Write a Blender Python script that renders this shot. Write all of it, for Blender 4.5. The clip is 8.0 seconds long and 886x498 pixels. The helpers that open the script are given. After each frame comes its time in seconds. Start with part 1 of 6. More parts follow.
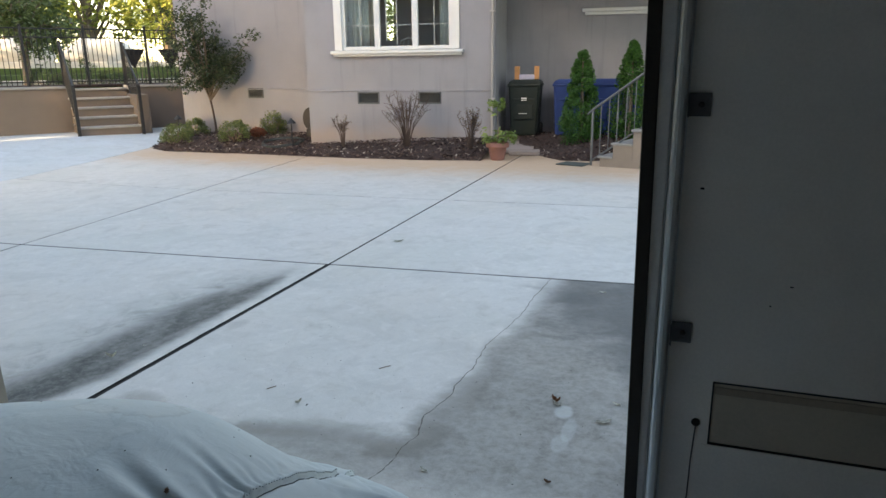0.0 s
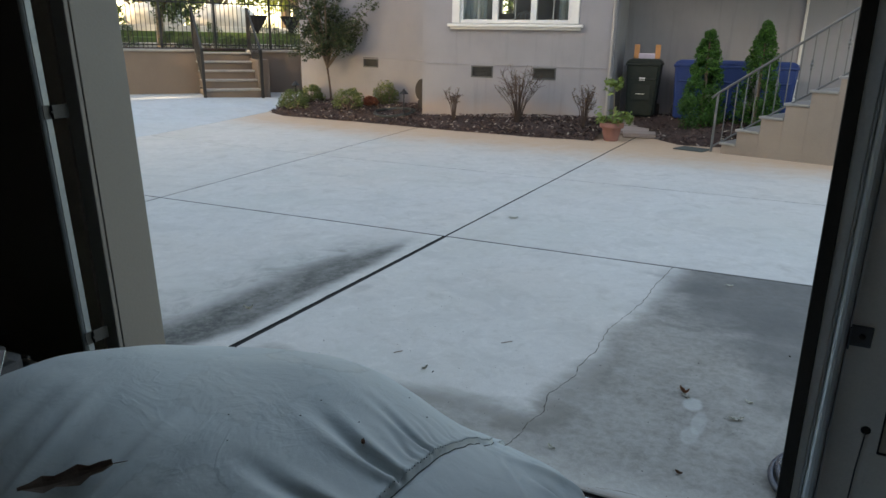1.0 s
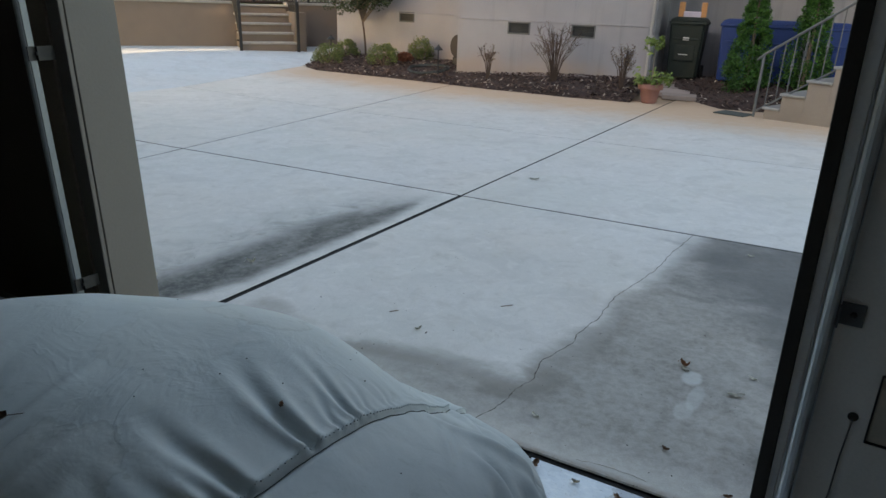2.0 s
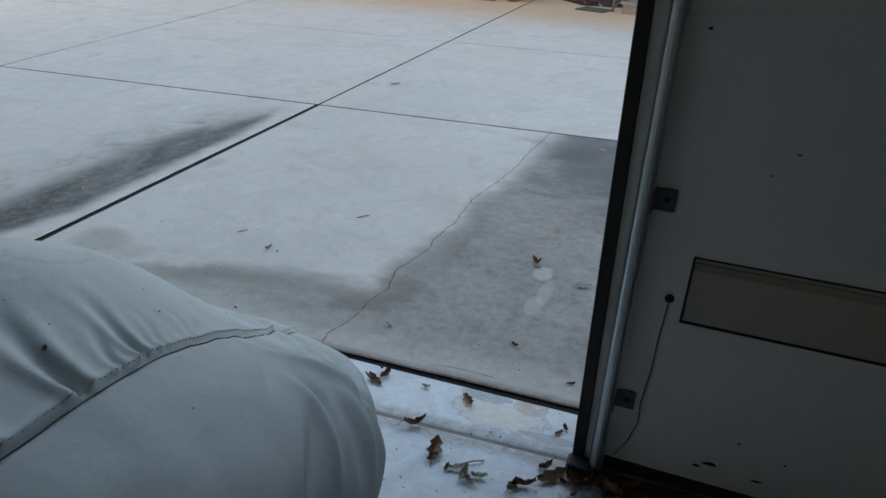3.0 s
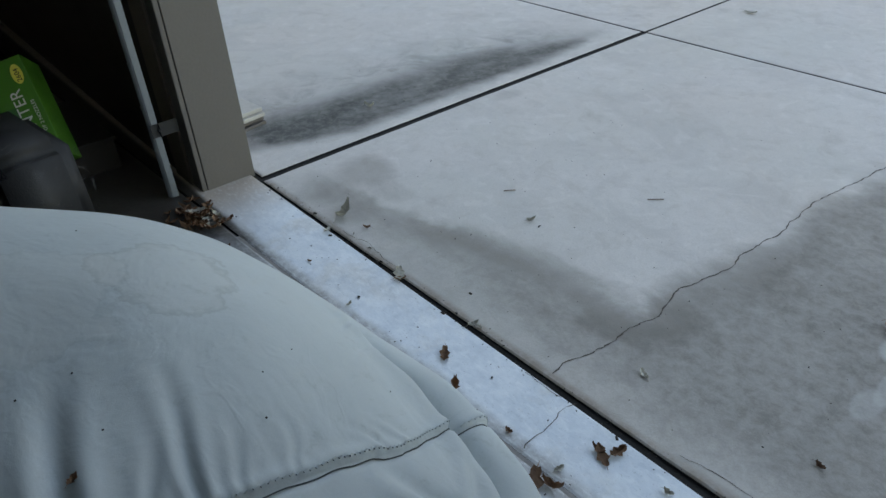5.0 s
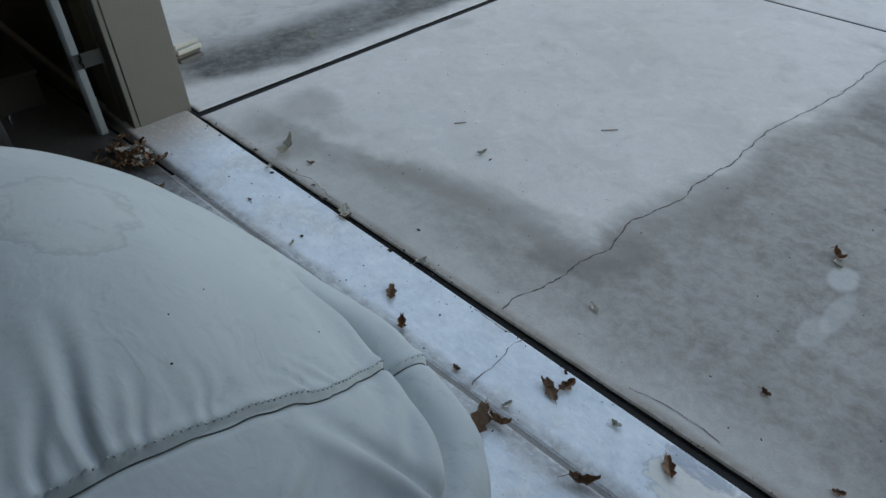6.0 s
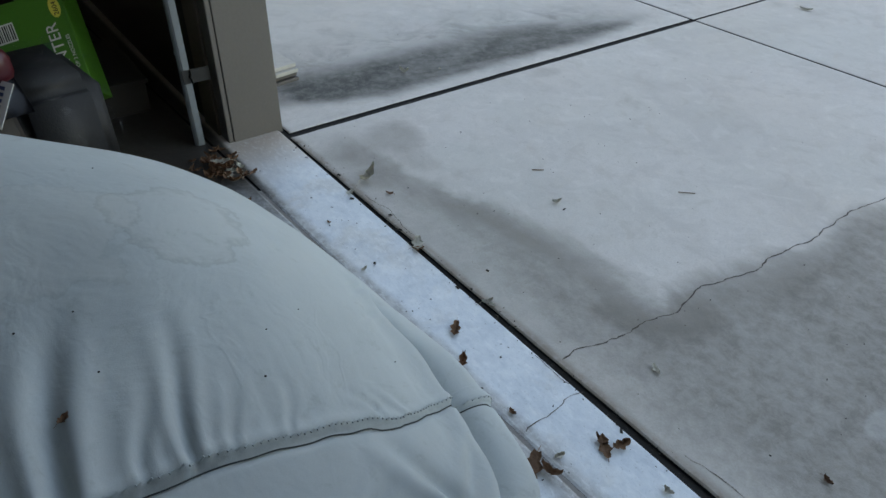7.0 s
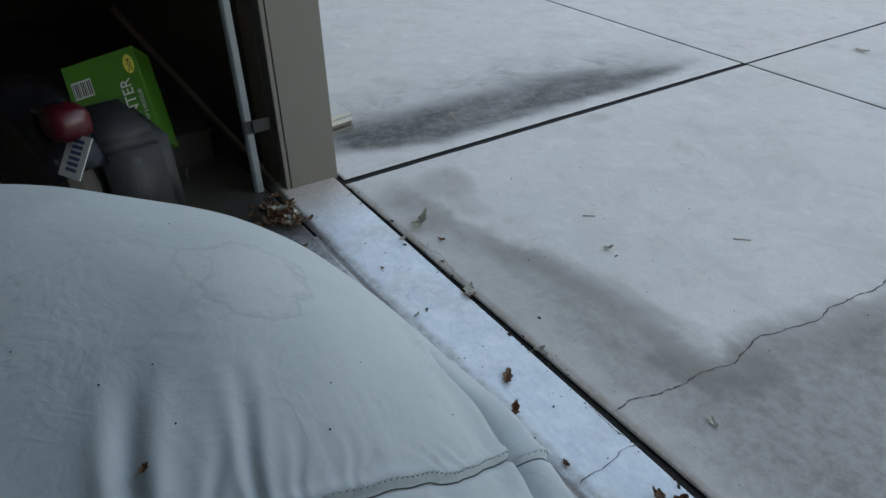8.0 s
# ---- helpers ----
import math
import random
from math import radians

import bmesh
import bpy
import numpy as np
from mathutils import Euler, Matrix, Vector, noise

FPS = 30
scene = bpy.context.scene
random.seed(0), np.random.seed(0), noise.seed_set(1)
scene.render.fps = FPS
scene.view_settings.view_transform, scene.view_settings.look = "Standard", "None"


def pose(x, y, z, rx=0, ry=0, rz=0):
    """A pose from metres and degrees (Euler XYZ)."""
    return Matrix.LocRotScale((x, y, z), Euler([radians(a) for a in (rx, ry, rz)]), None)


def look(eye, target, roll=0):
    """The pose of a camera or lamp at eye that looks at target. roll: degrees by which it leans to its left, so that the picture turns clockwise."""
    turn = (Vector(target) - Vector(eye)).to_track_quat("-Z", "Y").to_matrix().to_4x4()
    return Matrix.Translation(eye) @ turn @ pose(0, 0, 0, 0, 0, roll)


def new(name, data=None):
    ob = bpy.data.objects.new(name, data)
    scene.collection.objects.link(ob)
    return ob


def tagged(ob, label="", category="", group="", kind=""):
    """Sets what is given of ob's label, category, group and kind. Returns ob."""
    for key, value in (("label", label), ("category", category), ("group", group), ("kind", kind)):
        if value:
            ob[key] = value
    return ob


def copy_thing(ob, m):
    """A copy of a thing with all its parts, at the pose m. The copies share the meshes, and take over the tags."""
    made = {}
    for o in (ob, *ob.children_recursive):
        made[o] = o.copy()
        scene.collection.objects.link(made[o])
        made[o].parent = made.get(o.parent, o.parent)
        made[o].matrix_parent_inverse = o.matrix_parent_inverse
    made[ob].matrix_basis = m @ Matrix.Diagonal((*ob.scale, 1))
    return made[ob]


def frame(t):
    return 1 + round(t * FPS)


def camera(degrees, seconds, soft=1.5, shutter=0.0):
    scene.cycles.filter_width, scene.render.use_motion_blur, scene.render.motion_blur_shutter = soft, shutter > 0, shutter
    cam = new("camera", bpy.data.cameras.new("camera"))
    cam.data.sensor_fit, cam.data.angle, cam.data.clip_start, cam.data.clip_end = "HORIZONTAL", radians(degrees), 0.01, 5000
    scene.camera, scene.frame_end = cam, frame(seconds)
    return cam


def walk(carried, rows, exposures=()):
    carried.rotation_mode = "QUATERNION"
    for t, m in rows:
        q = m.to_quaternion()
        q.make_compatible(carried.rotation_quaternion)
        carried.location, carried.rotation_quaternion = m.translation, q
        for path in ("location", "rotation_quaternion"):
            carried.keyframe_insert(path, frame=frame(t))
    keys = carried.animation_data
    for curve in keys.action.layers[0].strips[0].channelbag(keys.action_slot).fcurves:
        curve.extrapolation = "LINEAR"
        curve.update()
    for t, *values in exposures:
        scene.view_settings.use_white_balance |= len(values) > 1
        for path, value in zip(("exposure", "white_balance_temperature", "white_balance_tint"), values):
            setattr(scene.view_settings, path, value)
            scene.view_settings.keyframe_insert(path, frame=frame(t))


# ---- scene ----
cam = camera(66.2, 8.0)
# the drive falls to one side by this many degrees; the path is written square to the drive
SLOPE = -1.3
PATH = [
    (0, (2.551, -1.86, 1.42), (1.909, -0.034, 0.918), -2.0),
    (0.5, (2.438, -1.945, 1.412), (1.715, -0.162, 0.869), 0.1),
    (1, (2.386, -1.958, 1.436), (1.503, -0.255, 0.868), -0.1),
    (1.2, (2.367, -1.969, 1.455), (1.416, -0.304, 0.886), 0.1),
    (2.3, (2.586, -1.708, 1.374), (1.654, -0.106, 0.624), 0.9),
    (2.5, (2.62, -1.689, 1.37), (1.845, -0.036, 0.555), 1.6),
    (3, (2.603, -1.631, 1.35), (1.983, 0.037, 0.438), 0.8),
    (3.5, (2.496, -1.463, 1.319), (1.966, 0.157, 0.274), 4.3),
    (4, (2.355, -1.359, 1.361), (1.719, 0.178, 0.25), 5.1),
    (4.2, (2.259, -1.336, 1.376), (1.349, 0.058, 0.268), 3.9),
    (5.3, (2.408, -0.965, 1.312), (1.157, 0.081, 0.154), -2.2),
    (5.5, (2.419, -0.951, 1.273), (1.303, 0.202, 0.079), -1.1),
    (6, (2.358, -0.977, 1.29), (1.261, 0.091, 0.004), -0.7),
    (6.5, (2.358, -1.001, 1.31), (1.161, -0.014, 0.048), 2.5),
    (7, (2.348, -1.027, 1.329), (1.097, -0.04, 0.12), 2.3),
    (7.5, (2.347, -1.031, 1.326), (1.003, -0.098, 0.176), 0.8),
    (8, (2.342, -1.046, 1.364), (0.958, -0.133, 0.246), -0.2),
]
walk(cam, [(t, pose(0, 0, 0, 0, SLOPE, 0) @ look(eye, target, roll)) for t, eye, target, roll in PATH],
     [(0.0, 2.93, 8900, 11), (0.4, 2.64, 8900, 10), (1.2, 2.55, 8900, 10), (2.5, 2.62, 9000, 11), (4.0, 2.73, 9100, 12), (5.5, 2.65, 9200, 13), (8.0, 2.75, 9200, 13)])

# ---- world, sun, light ----
SUN_EL, SUN_AZ = 22.0, 200.0     # degrees: height, and the compass way it comes from (clockwise from +y)
world = bpy.data.worlds.new("sky")
scene.world = world
world.use_nodes = True
wn = world.node_tree.nodes
sky = wn.new("ShaderNodeTexSky")
sky.sky_type, sky.sun_disc = "NISHITA", False
sky.sun_elevation, sky.sun_rotation = radians(SUN_EL), radians(SUN_AZ)
wn["Background"].inputs["Strength"].default_value = 0.15
world.node_tree.links.new(sky.outputs[0], wn["Background"].inputs["Color"])
sun = new("sun", bpy.data.lights.new("sun", "SUN"))
sun.data.energy, sun.data.angle, sun.data.color = 1.7, radians(0.6), (1.0, 0.82, 0.6)
sa, se = radians(SUN_AZ), radians(SUN_EL)
sun.matrix_world = look((30 * math.sin(sa) * math.cos(se), 30 * math.cos(sa) * math.cos(se), 30 * math.sin(se)), (0, 0, 0))
scene.view_settings.exposure = 0.0


# ---- materials ----
def nodes_of(name):
    m = bpy.data.materials.new(name)
    m.use_nodes = True
    return m, m.node_tree.nodes, m.node_tree.links, m.node_tree.nodes["Principled BSDF"]


def ramp(nt, fac, stops):
    r = nt.nodes.new("ShaderNodeValToRGB")
    while len(r.color_ramp.elements) < len(stops):
        r.color_ramp.elements.new(0.5)
    for e, (p, c) in zip(r.color_ramp.elements, stops):
        e.position, e.color = p, (*c, 1)
    nt.links.new(fac, r.inputs["Fac"])
    return r.outputs["Color"]


def noise_node(nt, scale, detail=4, rough=0.6, coords=None, warp=0.0):
    n = nt.nodes.new("ShaderNodeTexNoise")
    n.inputs["Scale"].default_value, n.inputs["Detail"].default_value = scale, detail
    n.inputs["Roughness"].default_value, n.inputs["Distortion"].default_value = rough, warp
    if coords is None:
        coords = nt.nodes.new("ShaderNodeTexCoord").outputs["Object"]
    nt.links.new(coords, n.inputs["Vector"])
    return n.outputs["Fac"]


def mixc(nt, fac, a, b, mode="MIX"):
    m = nt.nodes.new("ShaderNodeMix")
    m.data_type, m.blend_type = "RGBA", mode
    for sock, v in ((m.inputs[0], fac), (m.inputs[6], a), (m.inputs[7], b)):
        if isinstance(v, (int, float)):
            sock.default_value = v
        elif isinstance(v, tuple):
            sock.default_value = (*v, 1)
        else:
            nt.links.new(v, sock)
    return m.outputs[2]


def calc(nt, op, a, b=0.0, clamp=False):
    m = nt.nodes.new("ShaderNodeMath")
    m.operation, m.use_clamp = op, clamp
    for sock, v in zip(m.inputs, (a, b)):
        if isinstance(v, (int, float)):
            sock.default_value = v
        else:
            nt.links.new(v, sock)
    return m.outputs[0]


def step_between(nt, v, lo, hi, a=0.0, b=1.0):
    m = nt.nodes.new("ShaderNodeMapRange")
    m.interpolation_type = "SMOOTHSTEP"
    nt.links.new(v, m.inputs[0])
    for k, x in zip((1, 2, 3, 4), (lo, hi, a, b)):
        m.inputs[k].default_value = x
    return m.outputs[0]


def bump(nt, bsdf, height, strength=0.3, distance=0.01):
    b = nt.nodes.new("ShaderNodeBump")
    b.inputs["Strength"].default_value, b.inputs["Distance"].default_value = strength, distance
    nt.links.new(height, b.inputs["Height"])
    nt.links.new(b.outputs[0], bsdf.inputs["Normal"])


def surface(name, color, rough=0.7, vary=0.25, scale=8.0, fine=90.0, metal=0.0, relief=0.25, depth=0.004, each=0.0):
    """A plain worn surface: base colour with large stains and fine grain."""
    m, n, l, b = nodes_of(name)
    nt = m.node_tree
    dark = tuple(c * (1 - vary) for c in color)
    lite = tuple(min(1, c * (1 + vary * 0.7)) for c in color)
    big, small = noise_node(nt, scale, 5), noise_node(nt, fine, 3)
    col = ramp(nt, big, [(0.3, dark), (0.5, color), (0.72, lite)])
    col = mixc(nt, 0.35, col, ramp(nt, small, [(0.3, dark), (0.7, lite)]))
    if each:
        info = n.new("ShaderNodeObjectInfo")
        col = mixc(nt, each, col, ramp(nt, info.outputs["Random"], [(0.0, tuple(c * 0.55 for c in color)), (1.0, lite)]))
    l.new(col, b.inputs["Base Color"])
    b.inputs["Metallic"].default_value = metal
    l.new(step_between(nt, big, 0.2, 0.8, max(0.02, rough - 0.1), min(1, rough + 0.1)), b.inputs["Roughness"])
    bump(nt, b, small, relief, depth)
    return m


def glass(name, color=(0.9, 0.95, 0.95)):
    m, n, l, b = nodes_of(name)
    b.inputs["Base Color"].default_value = (*color, 1)
    b.inputs["Transmission Weight"].default_value, b.inputs["Roughness"].default_value, b.inputs["IOR"].default_value = 1.0, 0.02, 1.45
    return m


def leafy(name, dark, lite, rough=0.55):
    """Leaves: each island its own green, a little light let through."""
    m, n, l, b = nodes_of(name)
    g = n.new("ShaderNodeNewGeometry")
    col = ramp(m.node_tree, g.outputs["Random Per Island"], [(0.0, dark), (0.55, tuple((a + c) / 2 for a, c in zip(dark, lite))), (1.0, lite)])
    l.new(col, b.inputs["Base Color"])
    b.inputs["Roughness"].default_value = rough
    t = n.new("ShaderNodeBsdfTranslucent")
    l.new(col, t.inputs["Color"])
    mix = n.new("ShaderNodeMixShader")
    mix.inputs[0].default_value = 0.25
    l.new(b.outputs[0], mix.inputs[1])
    l.new(t.outputs[0], mix.inputs[2])
    l.new(mix.outputs[0], n["Material Output"].inputs["Surface"])
    return m


def stretched(nt, x, y, sx, sy):
    """Plan coordinates squeezed by a factor each way, for streaks."""
    c = nt.nodes.new("ShaderNodeCombineXYZ")
    nt.links.new(calc(nt, "MULTIPLY", x, sx), c.inputs[0])
    nt.links.new(calc(nt, "MULTIPLY", y, sy), c.inputs[1])
    return c.outputs[0]


def concrete(name, base=(0.568, 0.542, 0.508), drive=True):
    """Broom-finished concrete with the drive's stains, laid out in the world's metres."""
    m, n, l, b = nodes_of(name)
    nt = m.node_tree
    pos = n.new("ShaderNodeNewGeometry").outputs["Position"]
    sep = n.new("ShaderNodeSeparateXYZ")
    l.new(pos, sep.inputs[0])
    x, y = sep.outputs["X"], sep.outputs["Y"]
    big = noise_node(nt, 0.9, 6, 0.62, pos)
    mid = noise_node(nt, 4.5, 6, 0.65, pos, 0.6)
    fine = noise_node(nt, 160, 3, 0.7, pos)
    mottle = noise_node(nt, 22, 6, 0.75, pos, 0.3)
    pits = noise_node(nt, 70, 4, 0.75, pos)
    col = ramp(nt, big, [(0.28, tuple(c * 0.84 for c in base)), (0.5, base), (0.75, tuple(c * 1.12 for c in base))])
    col = mixc(nt, 0.5, col, ramp(nt, mid, [(0.3, tuple(c * 0.74 for c in base)), (0.55, base), (0.8, tuple(c * 1.1 for c in base))]))
    col = mixc(nt, 0.24, col, ramp(nt, fine, [(0.35, tuple(c * 0.6 for c in base)), (0.65, tuple(c * 1.15 for c in base))]))
    col = mixc(nt, 0.2, col, ramp(nt, mottle, [(0.32, tuple(c * 0.70 for c in base)), (0.5, base), (0.68, tuple(c * 1.16 for c in base))]))
    col = mixc(nt, calc(nt, "MULTIPLY", step_between(nt, pits, 0.62, 0.72), 0.45), col, tuple(c * 0.42 for c in base))
    warm = noise_node(nt, 0.55, 3, 0.5, pos)
    col = mixc(nt, step_between(nt, warm, 0.42, 0.68, 0.0, 0.35), col, (base[0] * 0.98, base[1] * 0.90, base[2] * 0.82))
    cool = noise_node(nt, 0.8, 4, 0.6, stretched(nt, x, calc(nt, "ADD", y, 7.0), 1.0, 1.0), 0.5)
    col = mixc(nt, step_between(nt, cool, 0.45, 0.66, 0.0, 0.3), col, (base[0] * 0.80, base[1] * 0.86, base[2] * 0.83))
    cloud = noise_node(nt, 1.9, 5, 0.6, pos, 1.4)
    col = mixc(nt, step_between(nt, cloud, 0.47, 0.66, 0.0, 0.34), col, (base[0] * 0.70, base[1] * 0.70, base[2] * 0.70))
    hand = noise_node(nt, 7.5, 5, 0.6, pos, 1.0)
    col = mixc(nt, step_between(nt, hand, 0.52, 0.68, 0.0, 0.22), col, (base[0] * 0.62, base[1] * 0.59, base[2] * 0.54))
    col = mixc(nt, step_between(nt, hand, 0.32, 0.44, 0.20, 0.0), col, tuple(min(0.75, c * 1.28) for c in base))
    if drive:
        rag = calc(nt, "MULTIPLY", calc(nt, "SUBTRACT", mid, 0.5), 0.5)
        rag2 = calc(nt, "MULTIPLY", calc(nt, "SUBTRACT", noise_node(nt, 1.7, 5, 0.6, pos, 0.8), 0.5), 0.5)
        streak = noise_node(nt, 2.6, 4, 0.55, stretched(nt, x, y, 0.75, 1.35), 1.0)
        drawn = noise_node(nt, 2.4, 4, 0.55, stretched(nt, x, y, 1.7, 0.8), 0.9)
        # algae run beside the long joint: sharp towards the joint, fading away from it, narrowing as it goes out
        wav = calc(nt, "ADD", calc(nt, "MULTIPLY", rag, 0.16), calc(nt, "MULTIPLY", rag2, 0.22))
        xa = calc(nt, "ADD", x, wav)
        bend = step_between(nt, y, 0.0, 0.6, 0.14, 0.0)
        xb = calc(nt, "ADD", xa, calc(nt, "ADD", bend, step_between(nt, y, 1.9, 2.65, 0.0, 0.07)))
        near_side = step_between(nt, xb, -0.17, -0.045, 1.0, 0.0)
        reach = step_between(nt, y, 1.3, 2.6, 0.0, 0.30)
        xf = calc(nt, "SUBTRACT", xa, reach)
        core = step_between(nt, xf, -0.72, -0.36)
        veil = calc(nt, "MULTIPLY", step_between(nt, xf, -1.1, -0.5), step_between(nt, mid, 0.38, 0.62, 0.15, 0.55))
        runf = calc(nt, "MULTIPLY", near_side, calc(nt, "MAXIMUM", core, veil))
        runf = calc(nt, "MULTIPLY", runf, step_between(nt, calc(nt, "ADD", y, rag), 2.1, 2.72, 1.0, 0.0))
        runf = calc(nt, "MULTIPLY", runf, step_between(nt, calc(nt, "ADD", y, rag), 0.02, 0.30, 0.35, 1.0))
        runf = calc(nt, "MULTIPLY", runf, step_between(nt, y, 0.6, 1.7, 1.0, 0.92))
        runf = calc(nt, "MULTIPLY", runf, step_between(nt, mottle, 0.30, 0.62, 0.80, 1.0))
        runf = calc(nt, "MULTIPLY", runf, step_between(nt, drawn, 0.32, 0.60, 0.80, 1.0))
        col = mixc(nt, calc(nt, "MULTIPLY", runf, 0.97), col, (0.034, 0.038, 0.033))
        # a grimy sheet before the door and right of the crack, with a ragged dark margin
        right = calc(nt, "SUBTRACT", x, calc(nt, "ADD", calc(nt, "MULTIPLY", y, 0.13), 1.475))
        low = calc(nt, "SUBTRACT", step_between(nt, x, 0.45, 1.2, 0.27, 0.45), y)
        both_ways = n.new("ShaderNodeMath")
        both_ways.operation = "SMOOTH_MAX"
        both_ways.inputs[2].default_value = 0.22
        l.new(right, both_ways.inputs[0])
        l.new(low, both_ways.inputs[1])
        uneven = calc(nt, "ADD", calc(nt, "MULTIPLY", rag2, 0.42), calc(nt, "ADD", calc(nt, "MULTIPLY", rag, 0.22), calc(nt, "MULTIPLY", calc(nt, "SUBTRACT", streak, 0.5), 0.22)))
        grime = calc(nt, "ADD", both_ways.outputs[0], uneven)
        on_row = step_between(nt, y, 2.66, 2.69, 1.0, 0.0)
        on_side = step_between(nt, x, 0.03, 0.30)
        both = calc(nt, "MULTIPLY", on_row, on_side)
        sheet_f = calc(nt, "MULTIPLY", calc(nt, "MULTIPLY", step_between(nt, grime, -0.05, 0.12), both), step_between(nt, calc(nt, "ADD", y, calc(nt, "MULTIPLY", rag, 0.4)), 0.02, 0.24, 0.45, 1.0))
        sheet_f = calc(nt, "MULTIPLY", sheet_f, step_between(nt, streak, 0.30, 0.66, 1.0, 0.82))
        sheet_f = calc(nt, "MULTIPLY", sheet_f, step_between(nt, x, 0.6, 1.8, 0.48, 0.92))
        col = mixc(nt, calc(nt, "MULTIPLY", sheet_f, step_between(nt, mottle, 0.3, 0.65, 1.0, 0.72)), col, (0.150, 0.141, 0.123))
        margin = calc(nt, "MULTIPLY", calc(nt, "MULTIPLY", step_between(nt, grime, -0.03, 0.05), step_between(nt, grime, 0.05, 0.26, 1.0, 0.0)), both)
        margin = calc(nt, "MULTIPLY", margin, step_between(nt, streak, 0.36, 0.64, 1.0, 0.45))
        margin = calc(nt, "MULTIPLY", margin, step_between(nt, mottle, 0.3, 0.6, 0.55, 1.0))
        margin = calc(nt, "MULTIPLY", margin, step_between(nt, y, 0.5, 1.3, 1.0, 0.35))
        col = mixc(nt, calc(nt, "MULTIPLY", margin, 0.55), col, (0.120, 0.104, 0.080))
        # a brown patch by the long joint, and a darker streak by the cross joint
        for cx, cy, rx, ry, f, c in ((0.25, 0.36, 0.15, 0.13, 0.42, (0.20, 0.18, 0.155)), (0.45, 0.33, 0.14, 0.07, 0.25, (0.20, 0.18, 0.155)), (2.03, 2.2, 0.13, 0.42, 0.5, (0.10, 0.10, 0.092)), (0.10, 1.35, 0.06, 0.10, 0.3, (0.22, 0.20, 0.18)), (2.46, 1.55, 0.15, 0.75, 0.45, (0.085, 0.085, 0.08))):
            bx = calc(nt, "DIVIDE", calc(nt, "SUBTRACT", x, cx), rx)
            by = calc(nt, "DIVIDE", calc(nt, "SUBTRACT", y, cy), ry)
            br = calc(nt, "ADD", calc(nt, "ADD", calc(nt, "MULTIPLY", bx, bx), calc(nt, "MULTIPLY", by, by)), calc(nt, "ADD", calc(nt, "MULTIPLY", rag, 3.0), calc(nt, "MULTIPLY", rag2, 2.0)))
            col = mixc(nt, calc(nt, "MULTIPLY", step_between(nt, br, 0.1, 1.3, 1.0, 0.0), f), col, c)
        # dark damp corner by the cross joint, drawn out in streaks
        ux = calc(nt, "DIVIDE", calc(nt, "SUBTRACT", x, 2.45), 0.62)
        uy = calc(nt, "DIVIDE", calc(nt, "SUBTRACT", y, 2.35), 0.85)
        ur = calc(nt, "ADD", calc(nt, "ADD", calc(nt, "MULTIPLY", ux, ux), calc(nt, "MULTIPLY", uy, uy)), calc(nt, "ADD", calc(nt, "MULTIPLY", rag2, 2.5), calc(nt, "MULTIPLY", calc(nt, "SUBTRACT", streak, 0.5), 3.0)))
        damp = calc(nt, "MULTIPLY", step_between(nt, ur, -0.2, 2.0, 1.0, 0.0), on_row)
        col = mixc(nt, calc(nt, "MULTIPLY", damp, 0.8), col, (0.10, 0.10, 0.095))
        # a pale spill
        for cx, cy, rx, ry, f in ((2.14, 0.785, 0.045, 0.062, 0.42), (2.185, 0.64, 0.03, 0.10, 0.24), (2.165, 0.53, 0.035, 0.07, 0.2)):
            sx = calc(nt, "DIVIDE", calc(nt, "SUBTRACT", x, cx), rx)
            sy = calc(nt, "DIVIDE", calc(nt, "SUBTRACT", y, cy), ry)
            sr = calc(nt, "ADD", calc(nt, "ADD", calc(nt, "MULTIPLY", sx, sx), calc(nt, "MULTIPLY", sy, sy)), calc(nt, "MULTIPLY", rag, 2.0))
            col = mixc(nt, calc(nt, "MULTIPLY", step_between(nt, sr, 0.5, 1.2, 1.0, 0.0), f), col, (0.55, 0.56, 0.55))
        # a worn brown lip along the doorway
        lip = calc(nt, "ADD", calc(nt, "SUBTRACT", y, calc(nt, "MULTIPLY", x, 0.008)), calc(nt, "MULTIPLY", rag, 0.05))
        col = mixc(nt, calc(nt, "MULTIPLY", step_between(nt, lip, 0.004, 0.034, 0.75, 0.0), step_between(nt, mottle, 0.35, 0.6, 0.4, 1.0)), col, (0.20, 0.155, 0.115))
        # faint brown blots
        blot = calc(nt, "MULTIPLY", step_between(nt, noise_node(nt, 2.3, 4, 0.6, pos, 0.3), 0.60, 0.72), 0.22)
        col = mixc(nt, blot, col, (0.22, 0.19, 0.16))
        # red clay washed along the bed and the steps
        edge = calc(nt, "ADD", calc(nt, "ADD", y, calc(nt, "MULTIPLY", x, 0.13)), calc(nt, "MULTIPLY", rag, 2.4))
        clay = calc(nt, "MULTIPLY", step_between(nt, edge, 6.5, 8.2), step_between(nt, x, -9.5, -7.0))
        col = mixc(nt, calc(nt, "MULTIPLY", clay, 0.85), col, (0.53, 0.35, 0.225))
    l.new(col, b.inputs["Base Color"])
    l.new(step_between(nt, mid, 0.2, 0.8, 0.62, 0.85), b.inputs["Roughness"])
    b.inputs["Specular IOR Level"].default_value = 0.38
    bump(nt, b, calc(nt, "ADD", fine, calc(nt, "MULTIPLY", pits, 0.8)), 0.3, 0.003)
    return m


M_DRIVE = concrete("drive_concrete")
M_JOINT = surface("joint_dirt", (0.012, 0.011, 0.010), 0.95, 0.4, 20)


